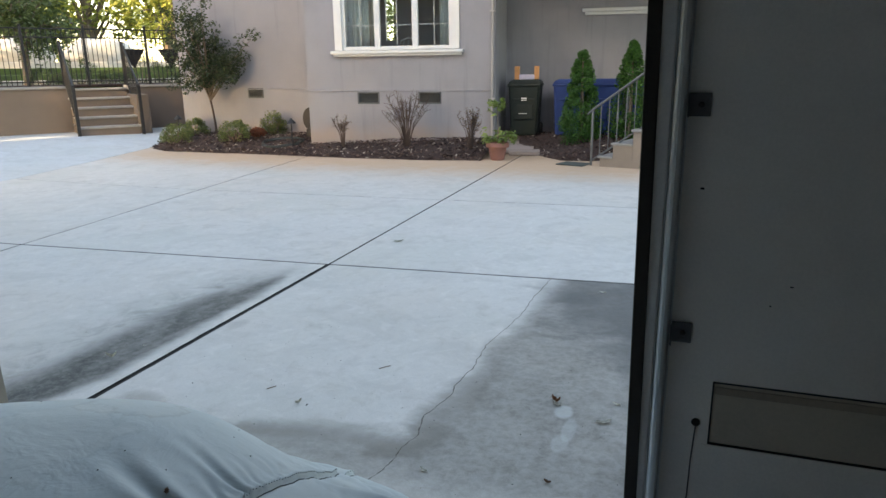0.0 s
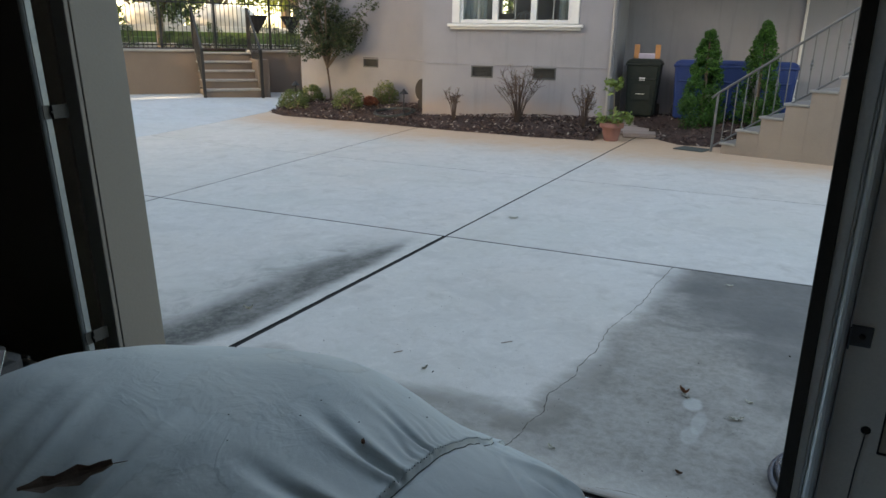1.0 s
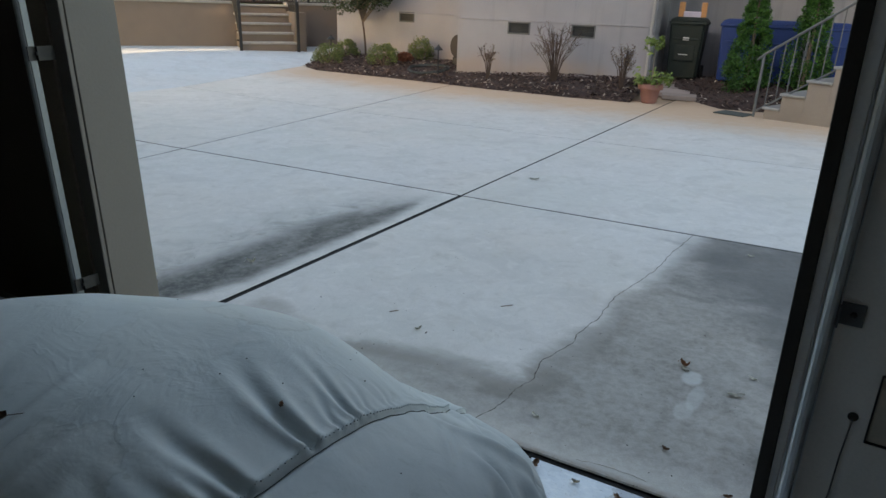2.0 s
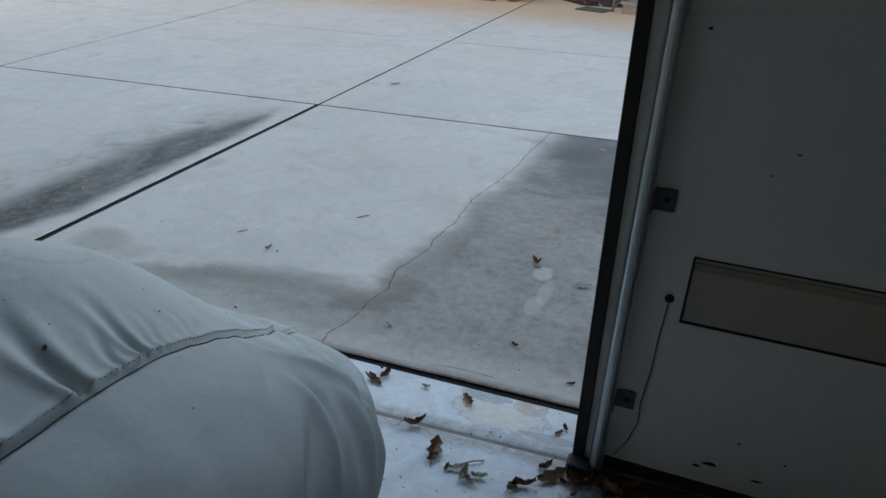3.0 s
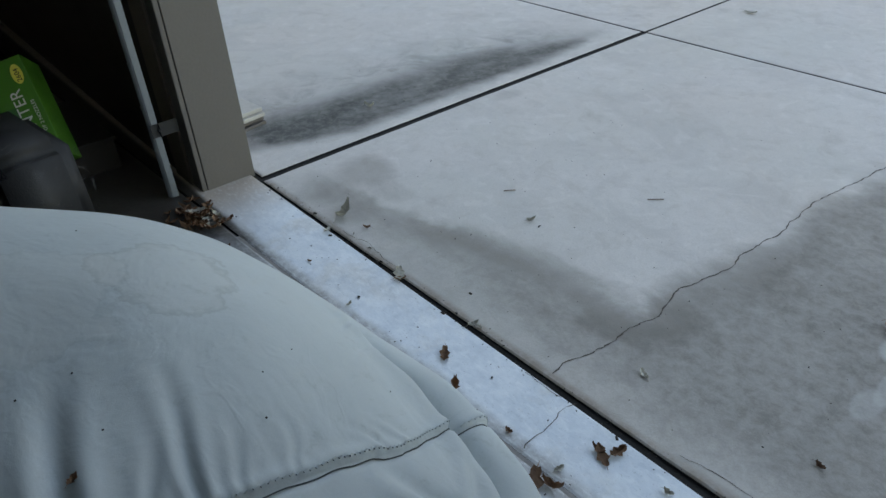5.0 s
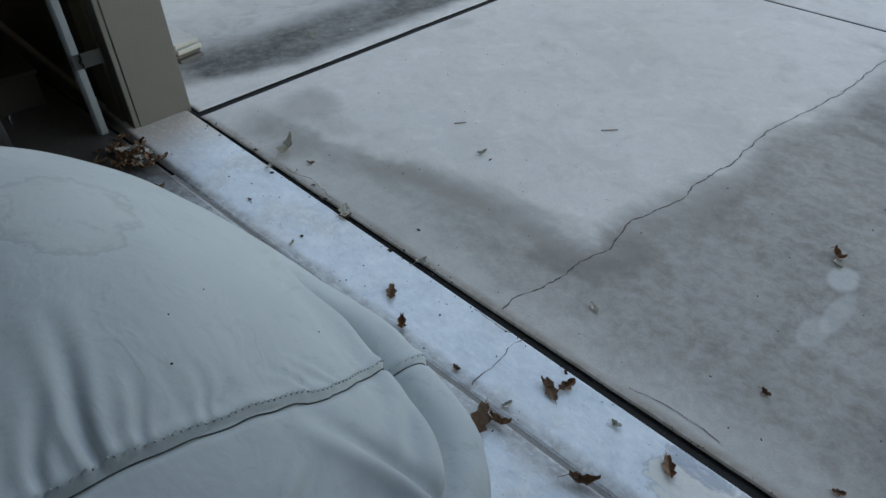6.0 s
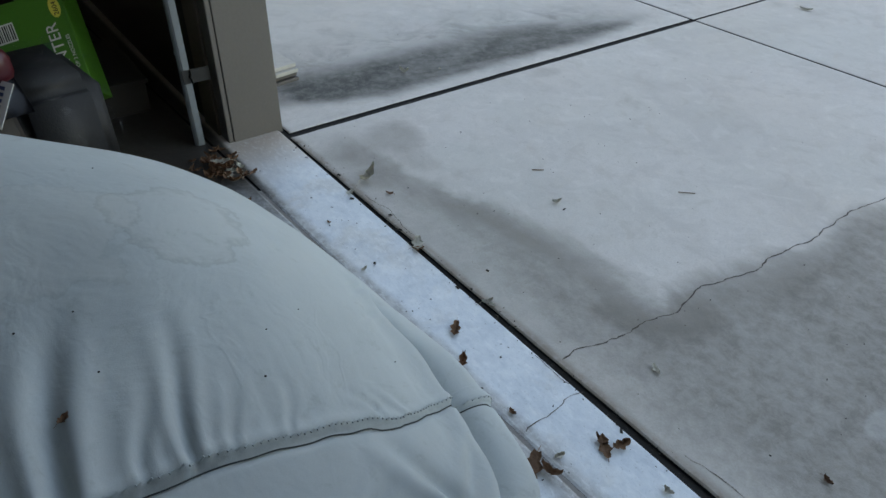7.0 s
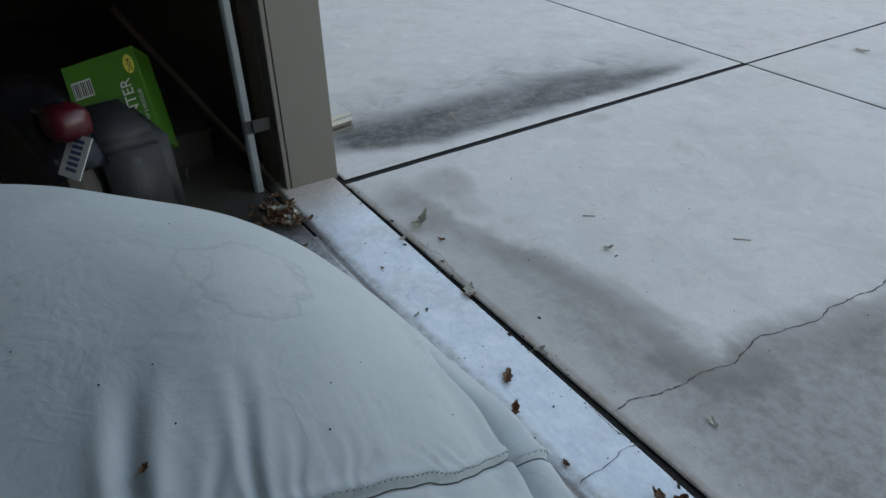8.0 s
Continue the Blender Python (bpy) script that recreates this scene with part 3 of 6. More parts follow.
def painted_slab():
    """Old pale blue floor paint, worn through to plaster-coloured concrete in patches, clay-stained at the jamb."""
    m, n, l, b = nodes_of("painted_slab")
    nt = m.node_tree
    pos = n.new("ShaderNodeNewGeometry").outputs["Position"]
    sep = n.new("ShaderNodeSeparateXYZ")
    l.new(pos, sep.inputs[0])
    big, mid, fine = noise_node(nt, 3.5, 6, 0.65, pos, 0.5), noise_node(nt, 28, 5, 0.7, pos, 0.4), noise_node(nt, 180, 3, 0.7, pos)
    soft = noise_node(nt, 9, 5, 0.6, pos, 0.8)
    col = ramp(nt, soft, [(0.3, (0.47, 0.535, 0.585)), (0.5, (0.58, 0.64, 0.68)), (0.7, (0.70, 0.745, 0.765))])
    col = mixc(nt, 0.3, col, ramp(nt, mid, [(0.3, (0.36, 0.41, 0.48)), (0.5, (0.52, 0.57, 0.62)), (0.68, (0.68, 0.71, 0.73))]))
    col = mixc(nt, calc(nt, "MULTIPLY", step_between(nt, big, 0.50, 0.68), 0.4), col, ramp(nt, mid, [(0.35, (0.42, 0.38, 0.32)), (0.6, (0.60, 0.57, 0.51))]))
    col = mixc(nt, step_between(nt, calc(nt, "ADD", sep.outputs["X"], calc(nt, "MULTIPLY", big, 0.3)), 0.12, 0.5, 0.75, 0.0), col, (0.40, 0.29, 0.20))
    col = mixc(nt, calc(nt, "MULTIPLY", step_between(nt, fine, 0.60, 0.7), 0.35), col, (0.16, 0.15, 0.14))
    # paint lifted off in cream and slate patches near the far jamb
    rag = calc(nt, "MULTIPLY", calc(nt, "SUBTRACT", noise_node(nt, 14, 6, 0.7, pos, 0.6), 0.5), 2.6)
    for cx, cy, rx, ry, f, c in ((2.22, -0.10, 0.15, 0.075, 0.75, (0.60, 0.57, 0.49)), (2.16, -0.035, 0.075, 0.028, 0.8, (0.30, 0.33, 0.37)), (2.30, -0.045, 0.05, 0.03, 0.7, (0.42, 0.34, 0.27)), (2.38, -0.15, 0.09, 0.018, 0.6, (0.28, 0.27, 0.26))):
        dx = calc(nt, "DIVIDE", calc(nt, "SUBTRACT", sep.outputs["X"], cx), rx)
        dy = calc(nt, "DIVIDE", calc(nt, "SUBTRACT", sep.outputs["Y"], cy), ry)
        r = calc(nt, "ADD", calc(nt, "ADD", calc(nt, "MULTIPLY", dx, dx), calc(nt, "MULTIPLY", dy, dy)), rag)
        col = mixc(nt, calc(nt, "MULTIPLY", step_between(nt, r, 0.75, 0.95, 1.0, 0.0), f), col, c)
        lip = calc(nt, "MULTIPLY", step_between(nt, r, 0.80, 0.92), step_between(nt, r, 0.92, 1.08, 1.0, 0.0))
        col = mixc(nt, calc(nt, "MULTIPLY", lip, 0.45), col, (0.20, 0.20, 0.20))
    # colour darkens into the garage, so the unseen floor bounces less light
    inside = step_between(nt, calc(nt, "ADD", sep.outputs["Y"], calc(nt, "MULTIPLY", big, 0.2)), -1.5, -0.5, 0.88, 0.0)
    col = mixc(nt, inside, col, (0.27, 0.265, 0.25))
    # trodden dirt along the inner joint
    along = calc(nt, "ADD", calc(nt, "SUBTRACT", sep.outputs["Y"], calc(nt, "MULTIPLY", calc(nt, "SUBTRACT", sep.outputs["X"], 1.5), 0.031)), calc(nt, "MULTIPLY", calc(nt, "SUBTRACT", big, 0.5), 0.06))
    rim = calc(nt, "MULTIPLY", step_between(nt, along, -0.31, -0.265), step_between(nt, along, -0.215, -0.18, 1.0, 0.0))
    col = mixc(nt, calc(nt, "MULTIPLY", rim, step_between(nt, mid, 0.3, 0.6, 0.85, 0.5)), col, (0.235, 0.215, 0.195))
    brush = noise_node(nt, 1.0, 5, 0.7, stretched(nt, sep.outputs["X"], sep.outputs["Y"], 30.0, 85.0), 0.5)
    col = mixc(nt, step_between(nt, brush, 0.5, 0.7, 0.0, 0.45), col, (0.74, 0.775, 0.79))
    col = mixc(nt, step_between(nt, brush, 0.32, 0.45, 0.3, 0.0), col, (0.36, 0.42, 0.48))
    # dirt by the left jamb, its colour deepened with the corner's shade
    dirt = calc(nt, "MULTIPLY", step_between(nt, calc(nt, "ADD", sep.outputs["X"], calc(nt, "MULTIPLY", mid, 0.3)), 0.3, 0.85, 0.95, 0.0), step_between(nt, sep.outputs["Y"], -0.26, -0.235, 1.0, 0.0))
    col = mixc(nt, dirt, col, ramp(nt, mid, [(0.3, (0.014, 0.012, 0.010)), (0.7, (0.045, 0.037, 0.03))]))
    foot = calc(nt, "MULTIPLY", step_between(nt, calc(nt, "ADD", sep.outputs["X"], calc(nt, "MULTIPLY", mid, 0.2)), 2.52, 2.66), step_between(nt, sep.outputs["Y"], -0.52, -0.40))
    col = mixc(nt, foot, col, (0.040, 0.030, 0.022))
    l.new(col, b.inputs["Base Color"])
    l.new(step_between(nt, mid, 0.3, 0.7, 0.28, 0.5), b.inputs["Roughness"])
    bump(nt, b, mid, 0.25, 0.004)
    return m


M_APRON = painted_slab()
# the door head is out of view; set high to let more sky light in
HEAD = 2.8
garage = thing("garage_wall", "beige stucco garage front with one open doorway", "wall", kind="structure")
part("wall", box(-7.0, -0.03, -0.205, -0.0, -0.3, 3.6), M_STUCCO, garage)
part("wall", box(W1 + 0.03, 7.0, -0.1, -0.0, -0.3, 3.6), M_STUCCO, garage)
part("wall", box(-0.03, W1 + 0.03, -0.2, -0.0, HEAD, 3.6), M_STUCCO, garage)
floor = thing("floor", "pale blue painted garage slab, worn, dusty and leaf-strewn", "floor", kind="structure")
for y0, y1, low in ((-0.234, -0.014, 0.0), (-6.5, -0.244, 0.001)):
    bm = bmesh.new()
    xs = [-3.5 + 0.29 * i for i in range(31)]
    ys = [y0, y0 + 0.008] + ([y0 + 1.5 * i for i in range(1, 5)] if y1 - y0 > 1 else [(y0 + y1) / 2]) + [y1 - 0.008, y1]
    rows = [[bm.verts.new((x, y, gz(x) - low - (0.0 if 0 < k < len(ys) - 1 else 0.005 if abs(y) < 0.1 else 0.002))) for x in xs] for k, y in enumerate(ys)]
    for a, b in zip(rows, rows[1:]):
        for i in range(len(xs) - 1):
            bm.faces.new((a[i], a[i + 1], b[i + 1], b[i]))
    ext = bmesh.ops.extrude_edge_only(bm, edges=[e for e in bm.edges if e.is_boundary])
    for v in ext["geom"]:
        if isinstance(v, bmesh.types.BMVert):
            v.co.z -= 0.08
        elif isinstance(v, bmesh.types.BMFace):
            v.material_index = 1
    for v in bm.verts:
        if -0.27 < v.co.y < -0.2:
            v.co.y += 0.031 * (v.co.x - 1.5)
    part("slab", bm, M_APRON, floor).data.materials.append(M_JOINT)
M_FILLER = surface("dusty_joint_filler", (0.21, 0.20, 0.19), 0.9, 0.3, 9, 110)
filler = part("joint_filler", prism([(0.32, -0.25), (5.2, -0.25), (5.2, -0.228), (0.32, -0.228)], -0.1, -0.0025), M_FILLER, floor)
for v in filler.data.vertices:
    v.co.z += gz(v.co.x)
    v.co.y += 0.031 * (v.co.x - 1.5)
# brown for the unseen side wall, to cut the light it bounces
M_SIDEWALL = surface("brown_side_wall", (0.20, 0.165, 0.13), 0.85, 0.25, 2.0, 80)
inner = thing("wall_inner", "dim painted garage walls", "wall", kind="structure")
part("wall", box(5.0, 5.2, -4.2, -0.2, -0.3, 3.0), M_SIDEWALL, inner)
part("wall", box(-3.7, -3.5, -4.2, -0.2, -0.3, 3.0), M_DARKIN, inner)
# unseen back wall and ceiling, kept pale and close to bounce light in
part("wall", box(-3.7, 5.2, -4.4, -4.2, -0.3, 3.0), M_PALEIN, inner)
tagged(mesh_ob("ceiling", box(-3.7, 5.2, -4.4, -0.2, 2.95, 3.1), M_PALEIN), "dim garage ceiling", "ceiling", kind="structure")
# added blocks out of view, sized to keep low sun off drive and house
for x0, x1, top in ((-9.0, 9.0, 7.9), (-14.2, -9.0, 8.3)):
    tagged(mesh_ob("roof", box(x0, x1, -5.2, 0.4, 3.6, top), M_STUCCO), "unseen block over the garage, added to shade the drive", "roof", kind="structure")

# ---- the house across the drive ----
HM = pose(-4.25, 9.95, 0, 0, 0, 5.55)
house = thing("house", "taupe stucco house with white trimmed windows", "house", kind="structure")


def wall_with_holes(u0, u1, v0, v1, z0, z1, holes, m):
    """A wall slab with rectangular holes (u0, u1, z0, z1) right through it."""
    us = sorted({u0, u1, *[h[0] for h in holes], *[h[1] for h in holes]})
    zs = sorted({z0, z1, *[h[2] for h in holes], *[h[3] for h in holes]})
    bm = bmesh.new()
    for a, b in zip(us, us[1:]):
        for c, d in zip(zs, zs[1:]):
            if not any(h[0] <= a and b <= h[1] and h[2] <= c and d <= h[3] for h in holes):
                add_box(bm, a, b, v0, v1, c, d, 0, m)
    bmesh.ops.remove_doubles(bm, verts=bm.verts, dist=1e-4)
    faces = {}
    for f in list(bm.faces):
        faces.setdefault(tuple(round(k, 3) for k in f.calc_center_median()), []).append(f)
    bmesh.ops.delete(bm, geom=[f for fs in faces.values() if len(fs) > 1 for f in fs], context="FACES")
    return bm


WIN = (0.64, 2.95, 1.79, 3.2)
V1, V2 = (1.0, 1.43, 0.83, 1.045), (2.19, 2.62, 0.83, 1.045)
part("wall", wall_with_holes(0, 3.62, 0, 0.25, -0.3, 6.0, [WIN, V1, V2], HM), M_STUCCO, house)
part("wall", box(0, 0.25, 0.25, 1.45, -0.3, 6.0, 0, HM), M_STUCCO, house)
part("wall", box(3.37, 3.62, 0.25, 1.35, -0.3, 6.0, 0, HM), M_STUCCO, house)
V3 = (-2.07, -1.70, 0.88, 1.09)
part("wall", wall_with_holes(-3.7, 0.25, 1.45, 1.7, -0.3, 6.0, [V3], HM), M_STUCCO, house)
part("wall", box(-3.7, -3.45, 1.7, 8, -0.3, 6.0, 0, HM), M_STUCCO, house)
part("wall", box(3.62, 14, 1.35, 1.6, -0.3, 6.0, 0, HM), M_STUCCO, house)
part("ledge", box(-0.012, 3.632, -0.012, 0.0, 1.055, 1.08, 0.004, HM), M_STUCCO, house)
part("ledge", box(-3.7, 0.0, 1.438, 1.45, 1.055, 1.08, 0.004, HM), M_STUCCO, house)
# roof and eave added out of view, to hold sky light off the recesses
part("unseen_shade_roof", box(3.62, 14, -1.9, 1.9, 3.75, 3.95, 0.01, HM), M_STUCCO, house)
part("unseen_eave", box(-4.4, 3.62, -0.7, 1.9, 6.0, 6.2, 0.01, HM), M_STUCCO, house)


# ---- house: window, vents, downpipes ----
def along(x):
    """Distance along the house front from its corner, for a place x."""
    return (x + 4.25) / math.cos(radians(5.55))


window = thing("window_1", "white three-part casement window with sheer curtains and a dim room behind", "window", kind="structure")
trim = part("window_frame", bmesh.new(), M_WHITE, window)
bm = bmesh.new()
for a, b, c, d in ((0.6, 0.75, 1.80, 3.3), (2.82, 2.97, 1.80, 3.3), (0.6, 2.97, 3.2, 3.35)):
    add_box(bm, a, b, -0.035, 0.09, c, d, 0.008, HM)
bm.to_mesh(trim.data)
bm.free()
bm = box(0.53, 3.05, -0.10, 0.06, 1.735, 1.79, 0.012, HM)
add_box(bm, 0.57, 3.01, -0.06, 0.0, 1.69, 1.737, 0.012, HM)
part("window_sill", bm, M_WHITE, window)
for a, b in ((0.75, 1.42), (1.42, 2.14), (2.14, 2.82)):
    bm = bmesh.new()
    for q in ((a, a + 0.055, 1.8, 3.2), (b - 0.055, b, 1.8, 3.2), (a + 0.055, b - 0.055, 1.8, 1.865), (a + 0.055, b - 0.055, 3.13, 3.2)):
        add_box(bm, q[0], q[1], 0.02, 0.08, q[2], q[3], 0.005, HM)
    sash = part("sash", bm, M_WHITE, window)
    bm = bmesh.new()
    for f in (0.52,):
        add_box(bm, a + f * (b - a) - 0.006, a + f * (b - a) + 0.006, 0.042, 0.058, 1.86, 3.13, 0, HM)
    for z in (2.23, 2.68):
        add_box(bm, a + 0.055, b - 0.055, 0.043, 0.057, z, z + 0.012, 0, HM)
    part("muntin", bm, M_MUNTIN, sash)
    pane = part("pane", box(a + 0.05, b - 0.05, 0.046, 0.052, 1.86, 3.14, 0, HM), M_GLASS, sash)
    pane.visible_shadow = False

room = thing("wall_room", "dim painted room behind the house window", "room", kind="structure")
for q in ((0.3, 0.50, 3.4, 3.5, 0.3, 3.6), (0.50, 0.78, 3.4, 3.5, 0.3, 2.1), (0.50, 0.78, 3.4, 3.5, 3.2, 3.6), (0.78, 3.4, 3.4, 3.5, 0.3, 3.6), (0.25, 0.3, 0.3, 2.25, 0.3, 3.6), (0.25, 0.3, 2.95, 3.4, 0.3, 3.6), (0.25, 0.3, 2.25, 2.95, 0.3, 1.9), (0.25, 0.3, 2.25, 2.95, 3.2, 3.6), (3.3, 3.36, 0.3, 3.4, 0.3, 3.6), (0.3, 3.4, 0.3, 3.4, 3.55, 3.65), (0.3, 3.4, 0.3, 3.4, 0.9, 1.0)):
    part("wall", box(*q, 0, HM), M_ROOM, room)


def curtain(u0, u1):
    n = 36
    bm = bmesh.new()
    rows = []
    for z in (1.5, 2.4, 3.4):
        rows.append([bm.verts.new(HM @ Vector((u0 + (u1 - u0) * i / n, 0.2 + 0.03 * math.sin(i * 1.35) + 0.01 * math.sin(i * 3.1 + z), z))) for i in range(n + 1)])
    for a, b in zip(rows, rows[1:]):
        for i in range(n):
            bm.faces.new((a[i], a[i + 1], b[i + 1], b[i]))
    bmesh.ops.solidify(bm, geom=bm.faces, thickness=0.004)
    return tagged(mesh_ob("curtain", bm, M_CURTAIN, True), "pale sheer curtain hanging beside the window", "curtain", "window curtains")


curtain(0.72, 1.22)
curtain(2.56, 2.86)


back_tree = thing("garden_tree", "sunlit yellow-green tree seen through the room", "tree", "garden trees", at=HM @ pose(-0.7, 8.0, 0.0))
part("trunk", tube([(0, 0, -0.1), (0.05, 0, 2.0), (0, 0.1, 4.0)], [0.14, 0.10, 0.04]), M_BARK, back_tree)
rng = random.Random(301)
part_data("crown", *leaf_cloud(rng, [((rng.uniform(-1.3, 1.3), rng.uniform(-0.8, 0.8), rng.uniform(1.6, 5.0)), rng.uniform(0.3, 0.6)) for _ in range(40)], 4200, 0.09), M_SUNTREE, back_tree)


def room_chair(u, v, turn):
    """A pale dining chair with a pierced back, seen through the window."""
    top = thing("dining_chair", "pale painted dining chair with a slatted back", "chair", "chairs in the room", at=HM @ pose(u, v, 1.0, 0, 0, turn))
    part("seat", box(-0.22, 0.22, -0.22, 0.22, 0.43, 0.48, 0.015), M_CHAIRP, top)
    for x, y in ((-0.2, -0.2), (0.2, -0.2), (-0.2, 0.2), (0.2, 0.2)):
        part("leg", box(x - 0.02, x + 0.02, y - 0.02, y + 0.02, 0, 0.43, 0.004), M_CHAIRP, top)
    bm = tube([(-0.2, 0.2, 0.45), (-0.21, 0.24, 0.8), (-0.15, 0.27, 1.0), (0, 0.28, 1.06), (0.15, 0.27, 1.0), (0.21, 0.24, 0.8), (0.2, 0.2, 0.45)], 0.02)
    part("back_frame", bm, M_CHAIRP, top)
    for x in (-0.1, 0, 0.1):
        part("slat", tube([(x, 0.22, 0.48), (x * 1.3, 0.26, 0.8), (x * 0.8, 0.275, 1.02)], 0.012, 6), M_CHAIRP, top)


room_chair(1.75, 1.0, 20)
room_chair(2.35, 1.15, -15)
table = thing("dining_table", "dark wooden dining table in the room", "table", at=HM @ pose(1.9, 1.9, 1.0))
part("tabletop", box(-0.9, 0.9, -0.45, 0.45, 0.71, 0.75, 0.01), M_DARKIN, table)
for x in (-0.8, 0.8):
    for y in (-0.37, 0.37):
        part("leg", box(x - 0.035, x + 0.035, y - 0.035, y + 0.035, 0, 0.71, 0.006), M_DARKIN, table)


def vent(u0, u1, v, z0, z1):
    top = thing("crawl_vent", "grey louvred metal vent set in stucco", "vent", "foundation vents")
    bm = bmesh.new()
    for q in ((u0, u1, z0, z0 + 0.025), (u0, u1, z1 - 0.025, z1), (u0, u0 + 0.025, z0 + 0.025, z1 - 0.025), (u1 - 0.025, u1, z0 + 0.025, z1 - 0.025)):
        add_box(bm, q[0], q[1], v - 0.012, v + 0.04, q[2], q[3], 0.003, HM)
    part("frame", bm, M_VENT, top)
    part("backing", box(u0, u1, v + 0.09, v + 0.1, z0, z1, 0, HM), M_CRUMB, top)
    for i in range(6):
        z = z0 + 0.035 + i * (z1 - z0 - 0.06) / 5.6
        part("slat", box(u0 + 0.02, u1 - 0.02, -0.018, 0.018, -0.002, 0.002, 0, HM @ pose(0, v + 0.025, z + 0.006, -40, 0, 0)), M_VENT, top)


vent(*V1[:2], 0, *V1[2:])
vent(*V2[:2], 0, *V2[2:])
vent(*V3[:2], 1.45, *V3[2:])


def downpipe(u, v, z0, z1, mat_):
    top = thing("downpipe", "painted metal downpipe against the stucco wall", "downpipe", "downpipes")
    part("pipe", box(u - 0.022, u + 0.022, v - 0.06, v - 0.012, z0 + 0.12, z1, 0.01, HM), mat_, top)
    part("elbow", box(u - 0.035, u + 0.035, v - 0.2, v - 0.02, z0 + 0.03, z0 + 0.1, 0.012, HM @ pose(0, 0, 0.02, 0, 0, 0)), mat_, top)
    for z in (0.9, 2.4, 4.2):
        part("strap", box(u - 0.05, u + 0.05, v - 0.07, v, z, z + 0.03, 0.002, HM), mat_, top)


downpipe(3.57, 0, 0.1, 6, M_PIPE)
downpipe(6.62, 1.35, 0.5, 6, M_WHITE)
tagged(mesh_ob("window_2", add_box(box(5.05, 7.2, 1.25, 1.4, 2.45, 2.51, 0.012, HM), 5.10, 7.15, 1.29, 1.36, 2.39, 2.448, 0.012, HM), M_WHITE), "white moulded sill of an upper window", "window sill", kind="structure")

# ---- planting bed, mulch, pavers ----
BED = [(-8.05, 9.95), (-7.85, 9.62), (-7.3, 9.42), (-6.3, 9.42), (-5.2, 9.38), (-3.0, 9.05), (-1.5, 8.84), (-0.52, 8.82), (-0.5, 10.5), (-4.3, 10.4), (-4.3, 11.5), (-8.2, 11.2)]
BED2 = [(0.15, 9.75), (0.75, 8.95), (1.25, 8.9), (2.6, 9.3), (4.0, 11.5), (-0.4, 11.3), (-0.2, 10.3)]


def inside(p, poly):
    hit = False
    for (x0, y0), (x1, y1) in zip(poly, poly[1:] + poly[:1]):
        if (y0 > p[1]) != (y1 > p[1]) and p[0] < (x1 - x0) * (p[1] - y0) / (y1 - y0) + x0:
            hit = not hit
    return hit


def edge_gap(p, poly):
    best = 9.0
    for (x0, y0), (x1, y1) in zip(poly, poly[1:]):
        d, q = Vector((x1 - x0, y1 - y0)), Vector((p[0] - x0, p[1] - y0))
        best = min(best, (q - d * min(1, max(0, q.dot(d) / d.dot(d)))).length)
    return best


def bed_height(x, y, poly):
    front = poly[:8] if poly is BED else poly[:4]
    return gz(x, y) + 0.012 + 0.23 * min(1, edge_gap((x, y), front) / 1.15) ** 0.8 + 0.018 * noise.noise((x * 4, y * 4, 0))


def mulch_bed(poly, chips, label):
    rng = random.Random(len(poly))
    top = thing("ground_mulch", label, "mulch bed", kind="structure")
    bm = bmesh.new()
    ring = [bm.verts.new((x, y, 0)) for x, y in poly]
    bmesh.ops.triangulate(bm, faces=[bm.faces.new(ring)])
    for _ in range(5):
        es = [e for e in bm.edges if e.calc_length() > 0.22]
        if es:
            bmesh.ops.subdivide_edges(bm, edges=es, cuts=1)
    bmesh.ops.triangulate(bm, faces=bm.faces)
    for v in bm.verts:
        v.co.z = bed_height(v.co.x, v.co.y, poly) - (0.03 if v.is_boundary else 0)
    part("mulch", bm, M_MULCH, top)
    vs, fs = [], []
    x0, x1, y0, y1 = min(p[0] for p in poly), max(p[0] for p in poly), min(p[1] for p in poly), max(p[1] for p in poly)
    while len(fs) < chips * 4:
        x, y = rng.uniform(x0, x1), rng.uniform(y0, y1)
        if not inside((x, y), poly):
            continue
        m = pose(x, y, bed_height(x, y, poly) + 0.006, rng.uniform(-35, 35), rng.uniform(-35, 35), rng.uniform(0, 360))
        a, b, h = rng.uniform(0.02, 0.05), rng.uniform(0.008, 0.018), rng.uniform(0.004, 0.01)
        k = len(vs)
        vs += [m @ Vector(q) for q in ((-a, -b, 0), (a, -b * 0.6, 0), (a * 0.8, b, 0), (-a * 0.7, b, 0), (0, 0, h))]
        fs += [(k, k + 1, k + 4), (k + 1, k + 2, k + 4), (k + 2, k + 3, k + 4), (k + 3, k, k + 4)]
    tagged(part_data("chips", vs, fs, M_CHIPS, top), kind="stuff")


def chip_mat():
    m, n, l, b = nodes_of("mulch_chips")
    g = n.new("ShaderNodeNewGeometry")
    l.new(ramp(m.node_tree, g.outputs["Random Per Island"], [(0.0, (0.02, 0.012, 0.011)), (0.6, (0.075, 0.042, 0.036)), (0.9, (0.13, 0.08, 0.065)), (0.97, (0.4, 0.34, 0.28))]), b.inputs["Base Color"])
    b.inputs["Roughness"].default_value = 0.9
    return m


M_CHIPS = chip_mat()
mulch_bed(BED, 5200, "dark red-brown bark mulch bed along the house")
mulch_bed(BED2, 1800, "dark bark mulch round the evergreens")

